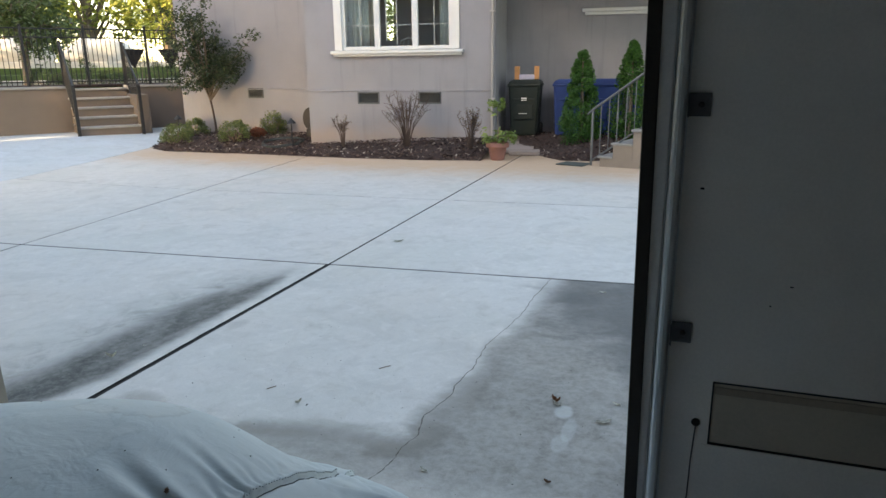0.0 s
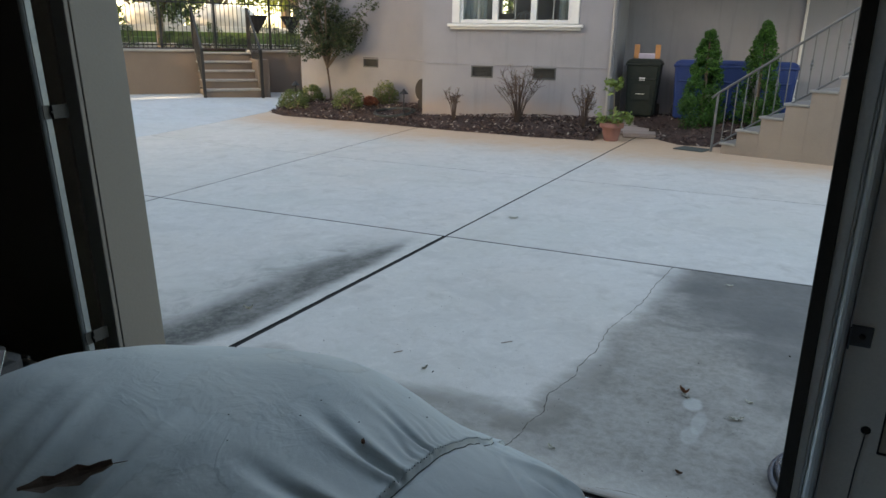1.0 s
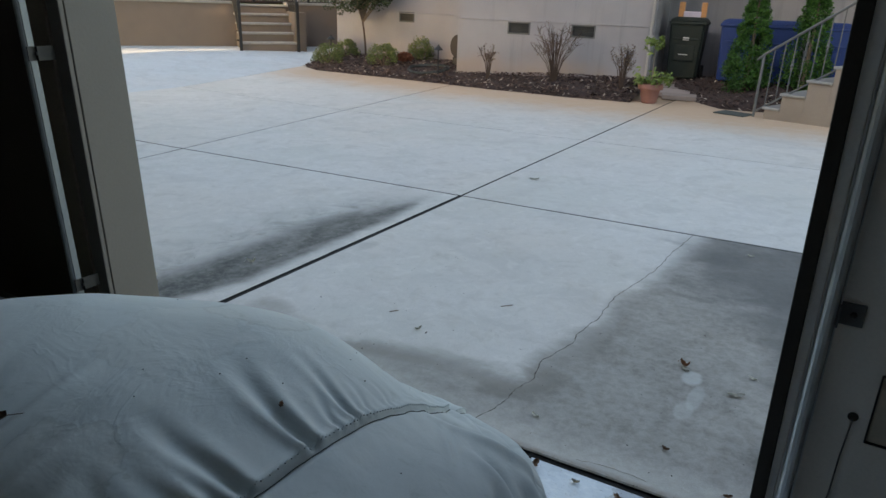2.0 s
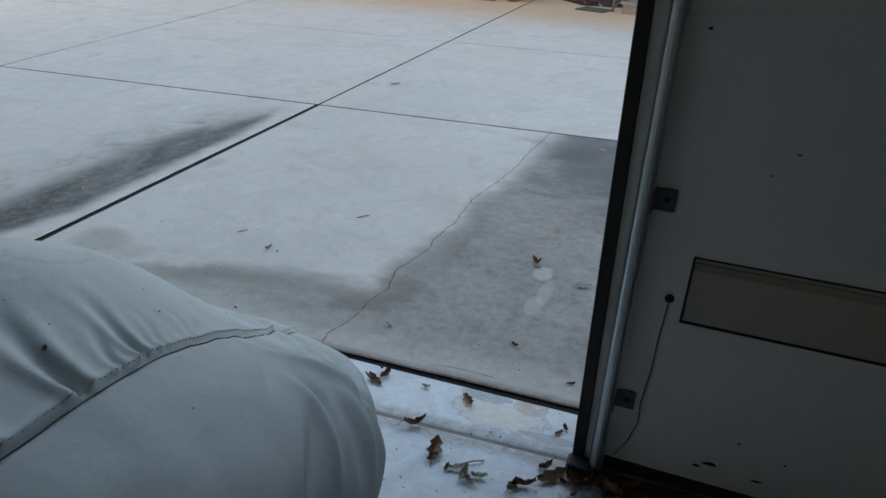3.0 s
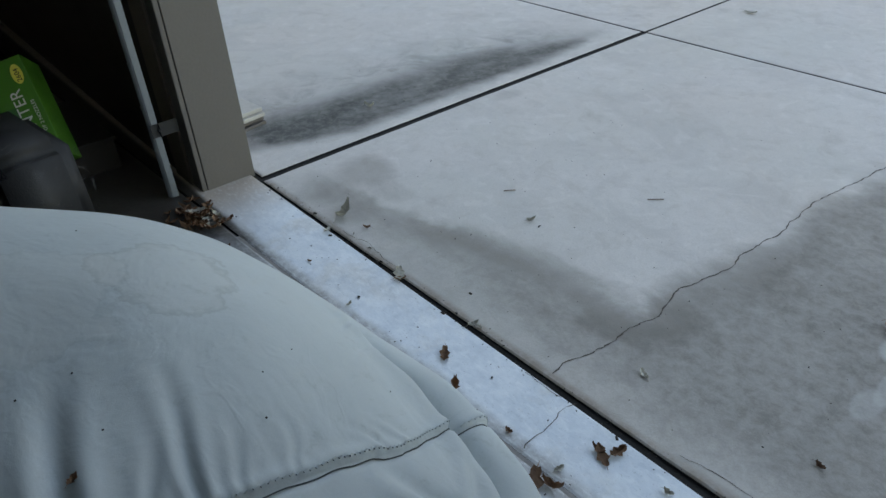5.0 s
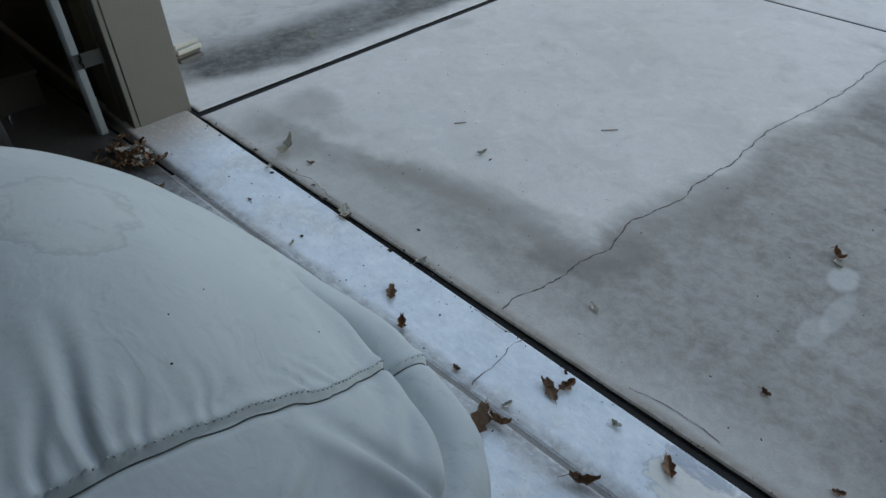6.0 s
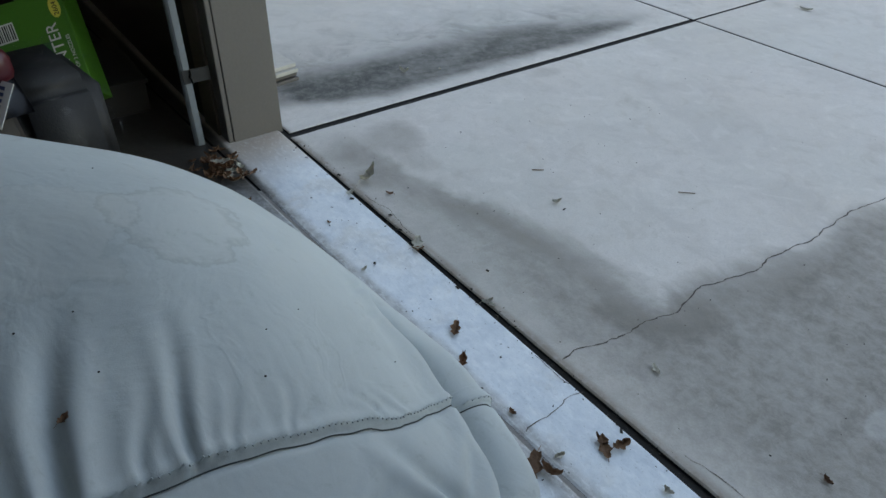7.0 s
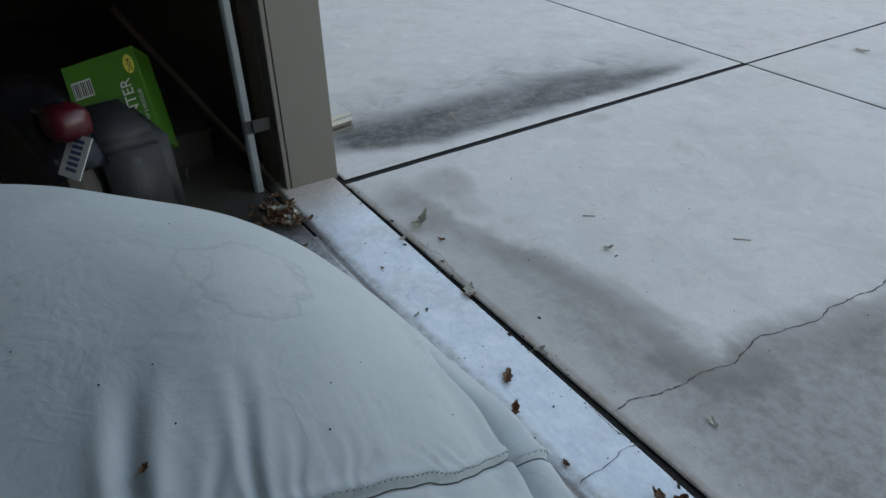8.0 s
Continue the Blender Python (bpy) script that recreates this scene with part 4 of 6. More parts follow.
M_PAVER = surface("paver", (0.33, 0.26, 0.23), 0.85, 0.25, 9, 90, relief=0.5, each=0.4)
path = thing("pavement", "worn brown paving slabs leading to the bins", "path", kind="structure")
for x, y, w, d, a in ((-0.14, 9.98, 0.27, 0.24, 8), (-0.22, 10.45, 0.28, 0.22, -4), (0.3, 10.55, 0.26, 0.2, 12), (-0.25, 10.95, 0.3, 0.22, 3), (0.4, 11.0, 0.3, 0.2, -6), (0.05, 9.62, 0.26, 0.13, 12)):
    part("paver", box(-w, w, -d, d, -0.02, 0.05, 0.008, pose(x, y, gz(x) + 0.04 + max(0, (y - 9.8) * 0.07), 3, 0, a)), M_PAVER, path)
mat = tagged(mesh_ob("door_mat", box(-0.22, 0.22, -0.17, 0.17, 0, 0.014, 0.004, pose(1.05, 8.55, gz(1.05) + 0.003, 0, 0, -18)), surface("green_mat", (0.06, 0.075, 0.07), 0.95, 0.3, 20, 200, relief=0.6)), "dark grey-green rubber mat on concrete by the steps", "mat")


# ---- bins ----
def wheeled_bin(name, material, label, m, group):
    top = thing(name, label, "bin", group, at=m)
    bm = box(-0.24, 0.24, -0.27, 0.27, 0.06, 0.98)
    for v in bm.verts:
        if v.co.z > 0.5:
            v.co.x *= 1.2
            v.co.y *= 1.2
    bmesh.ops.bevel(bm, geom=bm.edges[:], offset=0.035, segments=3, affect="EDGES")
    body = part("body", bm, material, top)
    part("rim", box(-0.305, 0.305, -0.34, 0.34, 0.95, 1.0, 0.015), material, top)
    bm = box(-0.31, 0.31, -0.35, 0.35, 1.0, 1.07)
    for v in bm.verts:
        if v.co.z > 1.03:
            v.co.x *= 0.74
            v.co.y *= 0.84
    bmesh.ops.bevel(bm, geom=bm.edges[:], offset=0.02, segments=2, affect="EDGES")
    part("lid", bm, material, top)
    part("handle", tube([(-0.24, 0.34, 0.97), (-0.24, 0.42, 1.0), (0.24, 0.42, 1.0), (0.24, 0.34, 0.97)], 0.016), material, top)
    part("catch_bar", tube([(-0.2, -0.31, 0.72), (0.2, -0.31, 0.72)], 0.015), material, body)
    part("panel", box(-0.16, 0.16, -0.315, -0.29, 0.36, 0.62, 0.006), material, body)
    for x in (-0.27, 0.27):
        wheel = part("wheel", lathe([(0.02, -0.03), (0.125, -0.03), (0.135, -0.015), (0.135, 0.015), (0.125, 0.03), (0.02, 0.03)], 20, pose(x, 0.25, 0.135, 0, 90, 0)), M_RUBBER, top)
        part("hub", lathe([(0.01, -0.036), (0.04, -0.034), (0.04, 0.034), (0.01, 0.036)], 12, pose(x, 0.25, 0.135, 0, 90, 0)), M_GREYIRON, wheel)
    return top


green = wheeled_bin("wheeled_bin", M_GREENBIN, "dark green wheeled rubbish bin with closed lid", pose(-0.24, 11.0, 0.17, 0, 0, 6), "wheeled bins")
part("label", box(-0.05, 0.05, -0.322, -0.312, 0.70, 0.75), M_WHITE, green, "small white printed marking")
part("label", box(-0.09, 0.06, -0.322, -0.313, 0.46, 0.472), M_WHITE, green, "thin white printed bar")
blue = wheeled_bin("wheeled_bin", M_BLUEBIN, "blue wheeled recycling bin behind an evergreen", pose(0.58, 11.05, 0.17, 0, 0, 6), "wheeled bins")
copy_thing(blue, pose(1.25, 11.12, 0.17, 0, 0, 3))
copy_thing(blue, pose(1.93, 11.18, 0.17, 0, 0, 7))
caddy = thing("wooden_caddy", "small orange-sided wooden caddy lying on the bin lid", "caddy", at=pose(-0.22, 10.98, 1.24, 0, 0, 10))
M_ORANGE = surface("orange_wood", (0.55, 0.25, 0.10), 0.6, 0.2, 12)
for x in (-0.18, 0.18):
    part("end_panel", box(x - 0.045, x + 0.045, -0.1, 0.1, 0, 0.24, 0.008), M_ORANGE, caddy, "orange wooden end panel")
part("tray", box(-0.14, 0.14, -0.11, 0.11, 0.0, 0.09, 0.01), surface("lilac_plastic", (0.55, 0.48, 0.58), 0.6, 0.1), caddy, "pale lilac tray")


# ---- plants ----
def evergreen(m, height, radius, seed):
    rng = random.Random(seed)
    top = thing("evergreen_shrub", "dense dark green conical evergreen growing in mulch", "shrub", "conical evergreens", at=m)
    part("trunk", tube([(0, 0, -0.1), (0.01, 0, height * 0.5), (0, 0, height * 0.9)], [0.035, 0.025, 0.008]), M_BARK, top)
    clumps = []
    for i in range(190):
        f = rng.random() ** 1.2
        r = radius * (1 - f) ** 0.62 * (0.9 if f > 0.08 else 0.75) * rng.uniform(0.75, 1.0)
        a = rng.uniform(0, 6.283)
        clumps.append(((r * math.cos(a), r * math.sin(a), 0.08 + f * (height - 0.14)), 0.055 + 0.06 * (1 - f)))
    part_data("crown", *leaf_cloud(rng, clumps, 12500, 0.024), M_HEDGE, top)
    return top


evergreen(pose(0.91, 10.15, 0.12), 1.66, 0.40, 3)
evergreen(pose(1.71, 10.35, 0.12), 1.78, 0.42, 4)


def round_shrub(x, y, z, r, h, seed, material=M_SHRUB, label="low rounded yellow-green shrub in mulch"):
    rng = random.Random(seed)
    top = thing("round_shrub", label, "shrub", "low shrubs", at=pose(x, y, z))
    bm = bmesh.new()
    for i in range(9):
        a = i * 0.7
        add_tube(bm, [(0, 0, -0.05), (0.4 * r * math.cos(a), 0.4 * r * math.sin(a), h * 0.4), (0.75 * r * math.cos(a), 0.75 * r * math.sin(a), h * 0.75)], [0.009, 0.006, 0.003], 5)
    part("stem", bm, M_TWIG, top)
    clumps = []
    for i in range(55):
        a, f = rng.uniform(0, 6.28), rng.random()
        rr = r * math.sqrt(1 - (f * 0.95) ** 2) * rng.uniform(0.5, 1.0)
        clumps.append(((rr * math.cos(a), rr * math.sin(a), 0.06 + f * (h - 0.08)), 0.07))
    part_data("crown", *leaf_cloud(rng, clumps, 2600, 0.020), material, top)


for i, (px, py, r, h) in enumerate(((-7.45, 9.95, 0.36, 0.42), (-7.55, 10.7, 0.28, 0.36), (-6.15, 10.15, 0.36, 0.42), (-5.75, 10.95, 0.33, 0.48))):
    round_shrub(px, py, bed_height(px, py, BED) - 0.03, r, h, 10 + i)
round_shrub(-5.85, 10.55, bed_height(-5.85, 10.55, BED) - 0.02, 0.14, 0.16, 30, M_REDLEAF, "small clump of red leaves in mulch")


def bare_shrub(x, y, z, h, spread, seed, n=16, leaves=60):
    rng = random.Random(seed)
    top = thing("bare_shrub", "sparse twiggy brown shrub in mulch, nearly leafless", "shrub", "bare shrubs", at=pose(x, y, z))
    bm, tips = bmesh.new(), []
    for i in range(n):
        a, lean = rng.uniform(0, 6.28), rng.uniform(0.15, 1.0) * spread
        hh = h * rng.uniform(0.6, 1.0)
        p = Vector((lean * math.cos(a), lean * math.sin(a), hh))
        mid = Vector((p.x * 0.35, p.y * 0.35, hh * 0.5))
        add_tube(bm, [(0.02 * math.cos(a), 0.02 * math.sin(a), -0.04), mid, p], [0.008, 0.006, 0.003], 5)
        for k in range(6):
            f = rng.uniform(0.3, 0.97)
            s = mid.lerp(p, f)
            e = s + Vector((rng.uniform(-1, 1), rng.uniform(-1, 1), rng.uniform(0.2, 1))) * 0.14 * h
            add_tube(bm, [s, e], [0.004, 0.002], 4)
            tips += [(tuple(e), 0.04), (tuple(s), 0.03)]
    part("branch", bm, M_SHRUBTWIG, top)
    part_data("leaves", *leaf_cloud(rng, tips, leaves, 0.016), M_LASTLEAF, top)


M_LASTLEAF = leafy("last_leaf", (0.09, 0.04, 0.035), (0.16, 0.12, 0.06))
bare_shrub(-3.4, 9.65, bed_height(-3.4, 9.65, BED), 0.58, 0.2, 41, 14, 150)
bare_shrub(-2.1, 9.6, bed_height(-2.1, 9.6, BED), 0.92, 0.46, 42, 34, 320)
bare_shrub(-0.85, 9.4, bed_height(-0.85, 9.4, BED), 0.68, 0.26, 43, 18, 420)

pot = thing("flower_pot", "terracotta pot with a leafy plant, standing on the drive", "pot", at=pose(-0.27, 9.02, gz(-0.27)))
part("pot", lathe([(0.10, 0), (0.115, 0.02), (0.15, 0.2), (0.152, 0.21), (0.185, 0.21), (0.19, 0.225), (0.185, 0.285), (0.165, 0.29), (0.16, 0.26), (0.02, 0.255)], 28), M_POT, pot, smooth=False)
rng = random.Random(8)
part("stem", tube([(0, 0, 0.2), (0.01, 0, 0.5), (-0.02, 0.01, 0.92)], [0.009, 0.007, 0.004]), M_TWIG, pot)
clumps = [((rng.uniform(-0.28, 0.28), rng.uniform(-0.15, 0.15), rng.uniform(0.28, 0.46)), 0.07) for _ in range(16)]
part_data("leaves", *leaf_cloud(rng, clumps, 260, 0.045), M_POTLEAF := leafy("pot_leaf", (0.08, 0.13, 0.03), (0.24, 0.32, 0.09)), pot)
clumps = [((rng.uniform(-0.14, 0.16), rng.uniform(-0.1, 0.1), rng.uniform(0.72, 0.98)), 0.06) for _ in range(9)]
part_data("leaves", *leaf_cloud(rng, clumps, 110, 0.05), M_POTLEAF, pot)


def small_tree(m, seed):
    rng = random.Random(seed)
    top = thing("small_tree", "young tree with a slim trunk and dark leafy crown in mulch", "tree", at=m)
    part("trunk", tube([(0.02, 0, -0.15), (0, 0, 0.25), (-0.05, 0.02, 0.55), (-0.08, 0.0, 0.8), (-0.05, 0.02, 1.3)], [0.028, 0.022, 0.02, 0.019, 0.012]), M_SHRUBTWIG, top)
    ends = []
    for i in range(30):
        a, s = rng.uniform(0, 6.28), rng.uniform(0.7, 1.1)
        st = Vector((-0.07, 0.01, s))
        r = rng.uniform(0.35, 1.05)
        e = Vector((r * math.cos(a) * 0.92, r * math.sin(a) * 0.8, rng.uniform(0.85, 2.5) + 0.35 * (1 - r)))
        mid = st.lerp(e, 0.5) + Vector((0, 0, 0.12))
        part("limb", tube([st, mid, e], [0.02, 0.011, 0.004], 6), M_BARK, top)
        ends += [(tuple(st.lerp(e, f) + Vector((rng.uniform(-.15, .15), rng.uniform(-.15, .15), rng.uniform(-.08, .15)))), rng.uniform(0.10, 0.2)) for f in (0.55, 0.7, 0.8, 0.9, 1.0)]
    part_data("crown", *leaf_cloud(rng, ends, 8200, 0.037), M_TREE, top)


small_tree(pose(-7.05, 10.75, bed_height(-7.05, 10.75, BED) - 0.02), 5)

M_HOSE = surface("garden_hose", (0.018, 0.022, 0.020), 0.5, 0.3, 20)
hose = thing("garden_hose", "black garden hose lying in loops on mulch", "hose")
pts = [(-4.9 + 0.42 * math.cos(k * 0.35) * (1 + 0.1 * math.sin(k * 0.9)), 9.95 + 0.3 * math.sin(k * 0.35), 0) for k in range(56)]
part("loop", tube([(x, y, bed_height(x, y, BED) + 0.02 + 0.012 * (k // 18)) for k, (x, y, _) in enumerate(pts)], 0.013, 6), M_HOSE, hose)
lantern = thing("path_light", "small dark metal path light standing in mulch", "lamp", "path lights", at=pose(-8.15, 10.9, 0.0))
part("stake", tube([(0, 0, -0.1), (0, 0, 0.42)], 0.012), M_IRON, lantern)
part("hood", lathe([(0.09, 0.42), (0.085, 0.435), (0.02, 0.5), (0.012, 0.52)], 16), M_IRON, lantern)
copy_thing(lantern, pose(-4.55, 9.75, 0.05))
reel = thing("hose_reel", "black plastic hose reel against the house corner", "reel", at=HM @ pose(-0.10, 0.35, 0.2) @ Matrix.Diagonal((0.8, 0.8, 1.1, 1)))
part("drum", lathe([(0.05, -0.14), (0.2, -0.14), (0.2, -0.12), (0.13, -0.11), (0.13, 0.11), (0.2, 0.12), (0.2, 0.14), (0.05, 0.14)], 24, pose(0, 0, 0.3, 90, 0, 0)), M_RUBBER, reel)
part("stand", box(-0.12, 0.12, -0.17, 0.17, -0.02, 0.12, 0.02), M_RUBBER, reel)


# ---- house steps and rail ----
SM = pose(1.29, 8.42, 0, 0, 0, -20.2)
porch = thing("porch_steps", "stucco-sided porch steps with grey stone treads", "steps", kind="structure")
treads = [(0.17, 0.19), (0.37, 0.39), (0.67, 0.595), (0.96, 0.79), (1.25, 0.975), (1.56, 1.16)]
for i, (u, z) in enumerate(treads):
    nxt = treads[i + 1][0] if i < 5 else 4.0
    part("riser_block", box(u, nxt, 0, 1.25, -0.25, z - 0.035, 0.004, SM), M_PORCH, porch)
    part("tread", box(u - 0.03, nxt + (0.0 if i < 5 else 0.3), -0.02, 1.26, z - 0.034, z, 0.008, SM), M_STONE, porch)
part("side_wall", box(0.2, 4.0, -0.006, -0.001, -0.25, 0.15, 0, SM), M_PORCH, porch)

rail = thing("stair_railing", "grey wrought iron stair railing with knuckled balusters", "railing")
R0, R1 = Vector((0.0, 0.06, 0.85)), Vector((2.6, 0.06, 2.63))
slope = (R1.z - R0.z) / R1.x
part("post", tube([SM @ Vector((0, 0.06, -0.05)), SM @ R0], 0.018), M_GREYIRON, rail)
part("handrail", tube([SM @ Vector((-0.08, 0.06, 0.78)), SM @ R0, SM @ R1], 0.017), M_GREYIRON, rail)
part("bottom_rail", tube([SM @ Vector((0.0, 0.06, 0.10)), SM @ Vector((2.6, 0.06, 0.10 + 2.6 * slope))], 0.013), M_GREYIRON, rail)
for k in range(1, 20):
    u = k * 0.13
    lo, hi = 0.10 + slope * u, 0.85 + slope * u
    bm = tube([SM @ Vector((u, 0.06, lo)), SM @ Vector((u, 0.06, hi))], 0.0075, 6)
    if k % 3 == 0:
        for dz in (0.0, 0.045, -0.045):
            mid = SM @ Vector((u, 0.06, (lo + hi) / 2 + dz))
            add_tube(bm, [mid - Vector((0, 0, 0.03)), mid, mid + Vector((0, 0, 0.03))], [0.008, 0.024 if dz == 0 else 0.016, 0.008], 8)
    part("baluster", bm, M_GREYIRON, rail)

# ---- garden steps, retaining wall, fence ----
GM = pose(-10.38, 10.25, 0.04, 0, 0, 53.1)
retain = thing("wall_retaining", "tan stucco retaining wall with a stone cap", "retaining wall", kind="structure")
part("wall", box(-9, 0.05, 1.35, 1.65, -0.4, 1.05, 0, GM), M_RETAIN, retain)
part("wall", box(1.32, 6, 1.35, 1.65, -0.4, 1.05, 0, GM), M_RETAIN, retain)
part("cap", box(-9, 0.05, 1.31, 1.7, 1.05, 1.11, 0.01, GM), M_STONE, retain)
part("cap", box(1.32, 6, 1.31, 1.7, 1.05, 1.11, 0.01, GM), M_STONE, retain)
gsteps = thing("garden_steps", "stone garden steps with rounded treads rising to a terrace", "steps", kind="structure")
for i in range(5):
    part("riser_block", box(0.05, 1.32, 0.06 + 0.3 * i, 1.7, -0.3 if i == 0 else 0.21 * i, 0.21 * i + 0.16, 0, GM), M_RETAIN, gsteps)
    part("tread", box(0.0, 1.38, 0.02 + 0.3 * i, 0.40 + 0.3 * i, 0.21 * i + 0.16, 0.21 * i + 0.21, 0.015, GM), M_STONE, gsteps)
part("cheek", box(1.33, 1.6, 0.15, 1.35, -0.3, 0.9, 0.01, GM), M_RETAIN, gsteps)


def stair_rail(u):
    top = thing("step_handrail", "black iron handrail beside the garden steps", "railing", "garden handrails")
    part("post", box(u - 0.035, u + 0.035, -0.035, 0.035, -0.05, 1.15, 0.005, GM), M_IRON, top)
    part("post", box(u - 0.035, u + 0.035, 1.4, 1.47, 1.05, 2.15, 0.005, GM), M_IRON, top)
    part("handrail", tube([GM @ Vector((u, 0, 1.13)), GM @ Vector((u, 1.43, 2.12))], 0.026), M_IRON, top)
    part("bottom_rail", tube([GM @ Vector((u, 0, 0.2)), GM @ Vector((u, 1.43, 1.22))], 0.014), M_IRON, top)
    for k in range(1, 12):
        v = k * 0.12
        part("baluster", tube([GM @ Vector((u, v, 0.2 + v * 0.712)), GM @ Vector((u, v, 1.13 + v * 0.69))], 0.008, 6), M_IRON, top)


stair_rail(0.0)
stair_rail(1.37)
fence = thing("iron_fence", "black iron picket fence along the terrace edge", "fence")
FPOST = [-5.9, -4.6, -3.3, -2.0, -0.75, 0.55, 1.95, 3.3]
for u in FPOST:
    part("post", box(u - 0.03, u + 0.03, 1.47, 1.53, 1.1, 2.52, 0.005, GM), M_IRON, fence)
for z in (1.2, 2.22, 2.42):
    part("rail", box(-5.9, 3.3, 1.485, 1.515, z, z + 0.03, 0.003, GM), M_IRON, fence)
u = -5.8
while u < 3.28:
    if min(abs(u - p) for p in FPOST) > 0.04:
        part("picket", box(u - 0.008, u + 0.008, 1.492, 1.508, 1.14, 2.45, 0, GM), M_IRON, fence)
    u += 0.105

# ---- the sunlit garden behind the fence ----
terrace = tagged(mesh_ob("ground_terrace", box(-26, 12, 1.65, 45, 0.5, 1.06, 0, GM), M_GRASS), "grassy terrace above the retaining wall", "lawn", kind="structure")
strip = tagged(mesh_ob("ground_planting", box(-9, 4, 1.7, 2.7, 1.06, 1.13, 0.02, GM), M_MULCH), "dark mulch strip behind the fence", "mulch bed", kind="structure")
for i, (u0, u1, v0, z, h) in enumerate(((-12, 5, 4.2, 1.06, 0.16), (-12, 6, 5.2, 1.06, 0.32), (-13, 7, 6.4, 1.06, 0.5), (-14, 8, 8.5, 1.06, 0.7))):
    tagged(mesh_ob("terrace_step", box(u0, u1, v0, v0 + 1.3, z, z + h, 0.02, GM), M_GRASS if i in (1, 2) else M_PALESTONE), "long terrace step, grassed over" if i in (1, 2) else "long pale stone terrace step in sunlight", "step", "terrace steps")
rng = random.Random(71)
for u, w, d, z, h in ((-4.2, 0.9, 0.35, 1.76, 0.45), (-2.2, 0.7, 0.35, 1.76, 0.4), (-0.3, 1.0, 0.4, 1.76, 0.5), (2.0, 1.1, 0.4, 1.76, 0.5), (-6.8, 1.0, 0.4, 1.76, 0.5)):
    bm = bmesh.new()
    bmesh.ops.create_icosphere(bm, subdivisions=3, radius=1)
    for v in bm.verts:
        v.co = Vector((v.co.x * w, v.co.y * d, v.co.z * h)) * (1 + 0.22 * noise.noise(v.co * 1.6 + Vector((u, 0, 0))))
    bmesh.ops.transform(bm, matrix=GM @ pose(u, 9.1, z + h * 0.6), verts=bm.verts)
    tagged(mesh_ob("boulder", bm, M_PALESTONE, True), "large pale boulder in full sun on the terrace", "boulder", "boulders")
for i, (u, v, r, h) in enumerate(((-2.6, 2.5, 0.6, 0.75), (-1.6, 2.4, 0.5, 0.6), (-4.2, 2.5, 0.65, 0.65), (-0.3, 2.6, 0.5, 0.45), (2.6, 2.6, 0.5, 0.5), (1.2, 2.5, 0.45, 0.4))):
    p = GM @ Vector((u, v, 1.08))
    round_shrub(p.x, p.y, p.z, r, h, 80 + i, M_FARDARK, "grassy green shrub behind the fence")


def far_tree(u, v, h, r, seed, material, label, count=2600, leaf=0.11, base=1.0):
    rng = random.Random(seed)
    p = GM @ Vector((u, v, base))
    top = thing("garden_tree", label, "tree", "garden trees", at=pose(*p))
    part("trunk", tube([(0, 0, -0.3), (0.05, 0, h * 0.3), (0, 0.1, h * 0.8)], [0.03 * h, 0.024 * h, 0.008 * h]), M_BARK, top)
    ends = []
    for i in range(16):
        a, s = rng.uniform(0, 6.28), rng.uniform(0.15, 0.6) * h
        e = Vector((r * rng.uniform(0.4, 1) * math.cos(a), r * rng.uniform(0.4, 1) * math.sin(a), min(h, s + rng.uniform(0.0, 0.45) * h)))
        part("limb", tube([(0, 0.03, s), tuple(Vector((0, 0, s)).lerp(e, 0.5) + Vector((0, 0, 0.1 * h))), tuple(e)], [0.012 * h, 0.007 * h, 0.003 * h], 6), M_BARK, top)
        for f in (0.5, 0.75, 1.0):
            ends.append((tuple(Vector((0, 0, s)).lerp(e, f) + Vector((rng.uniform(-.3, .3), rng.uniform(-.3, .3), rng.uniform(-.2, .3))) * 0.12 * h), rng.uniform(0.06, 0.13) * h))
    part_data("crown", *leaf_cloud(rng, ends, count, leaf), material, top)


far_tree(1.9, 26, 6, 3.2, 131, M_SUNTREE, "sunlit yellow-green tree beyond the house", 2500, 0.14)
for i, u in enumerate((-7.5, -5.6, -3.9, -2.3, 0.6, 2.2, 3.8)):
    p = GM @ Vector((u, 3.5 + 0.3 * (i % 2), 1.06))
    round_shrub(p.x, p.y, p.z, 0.62, 0.62 + 0.12 * (i % 3), 180 + i, M_FARDARK, "dark green hedge shrub on the terrace")
far_tree(-0.6, 4.0, 3.7, 1.25, 91, M_FARDARK, "dark leafy small tree just behind the fence", 4600, 0.07)
SUNNY = "sunlit yellow-green tree at the back of the garden"
for i, (u, v, h, r) in enumerate(((-7, 13, 6, 2.4), (-3.6, 14, 7, 2.6), (-0.5, 13, 5.5, 2.2), (2.5, 15, 7, 2.8), (5.8, 14, 6.5, 2.6), (-10.5, 15, 7, 2.6), (9, 16, 7, 3))):
    far_tree(u, v, h, r, 100 + i, M_SUNTREE if i % 3 != 2 else M_FARDARK, SUNNY if i % 3 != 2 else "darker green tree at the back of the garden", 3000, 0.13)
for i, (u, v, h, r) in enumerate(((-12, 20, 9, 3.5), (-5, 21, 10, 3.6), (1, 22, 9, 3.5), (7, 21, 10, 3.8), (13, 22, 10, 4))):
    far_tree(u, v, h, r, 120 + i, M_SUNTREE, SUNNY, 3000, 0.2)
M_CANVAS = surface("black_canvas", (0.02, 0.02, 0.022), 0.8, 0.2)
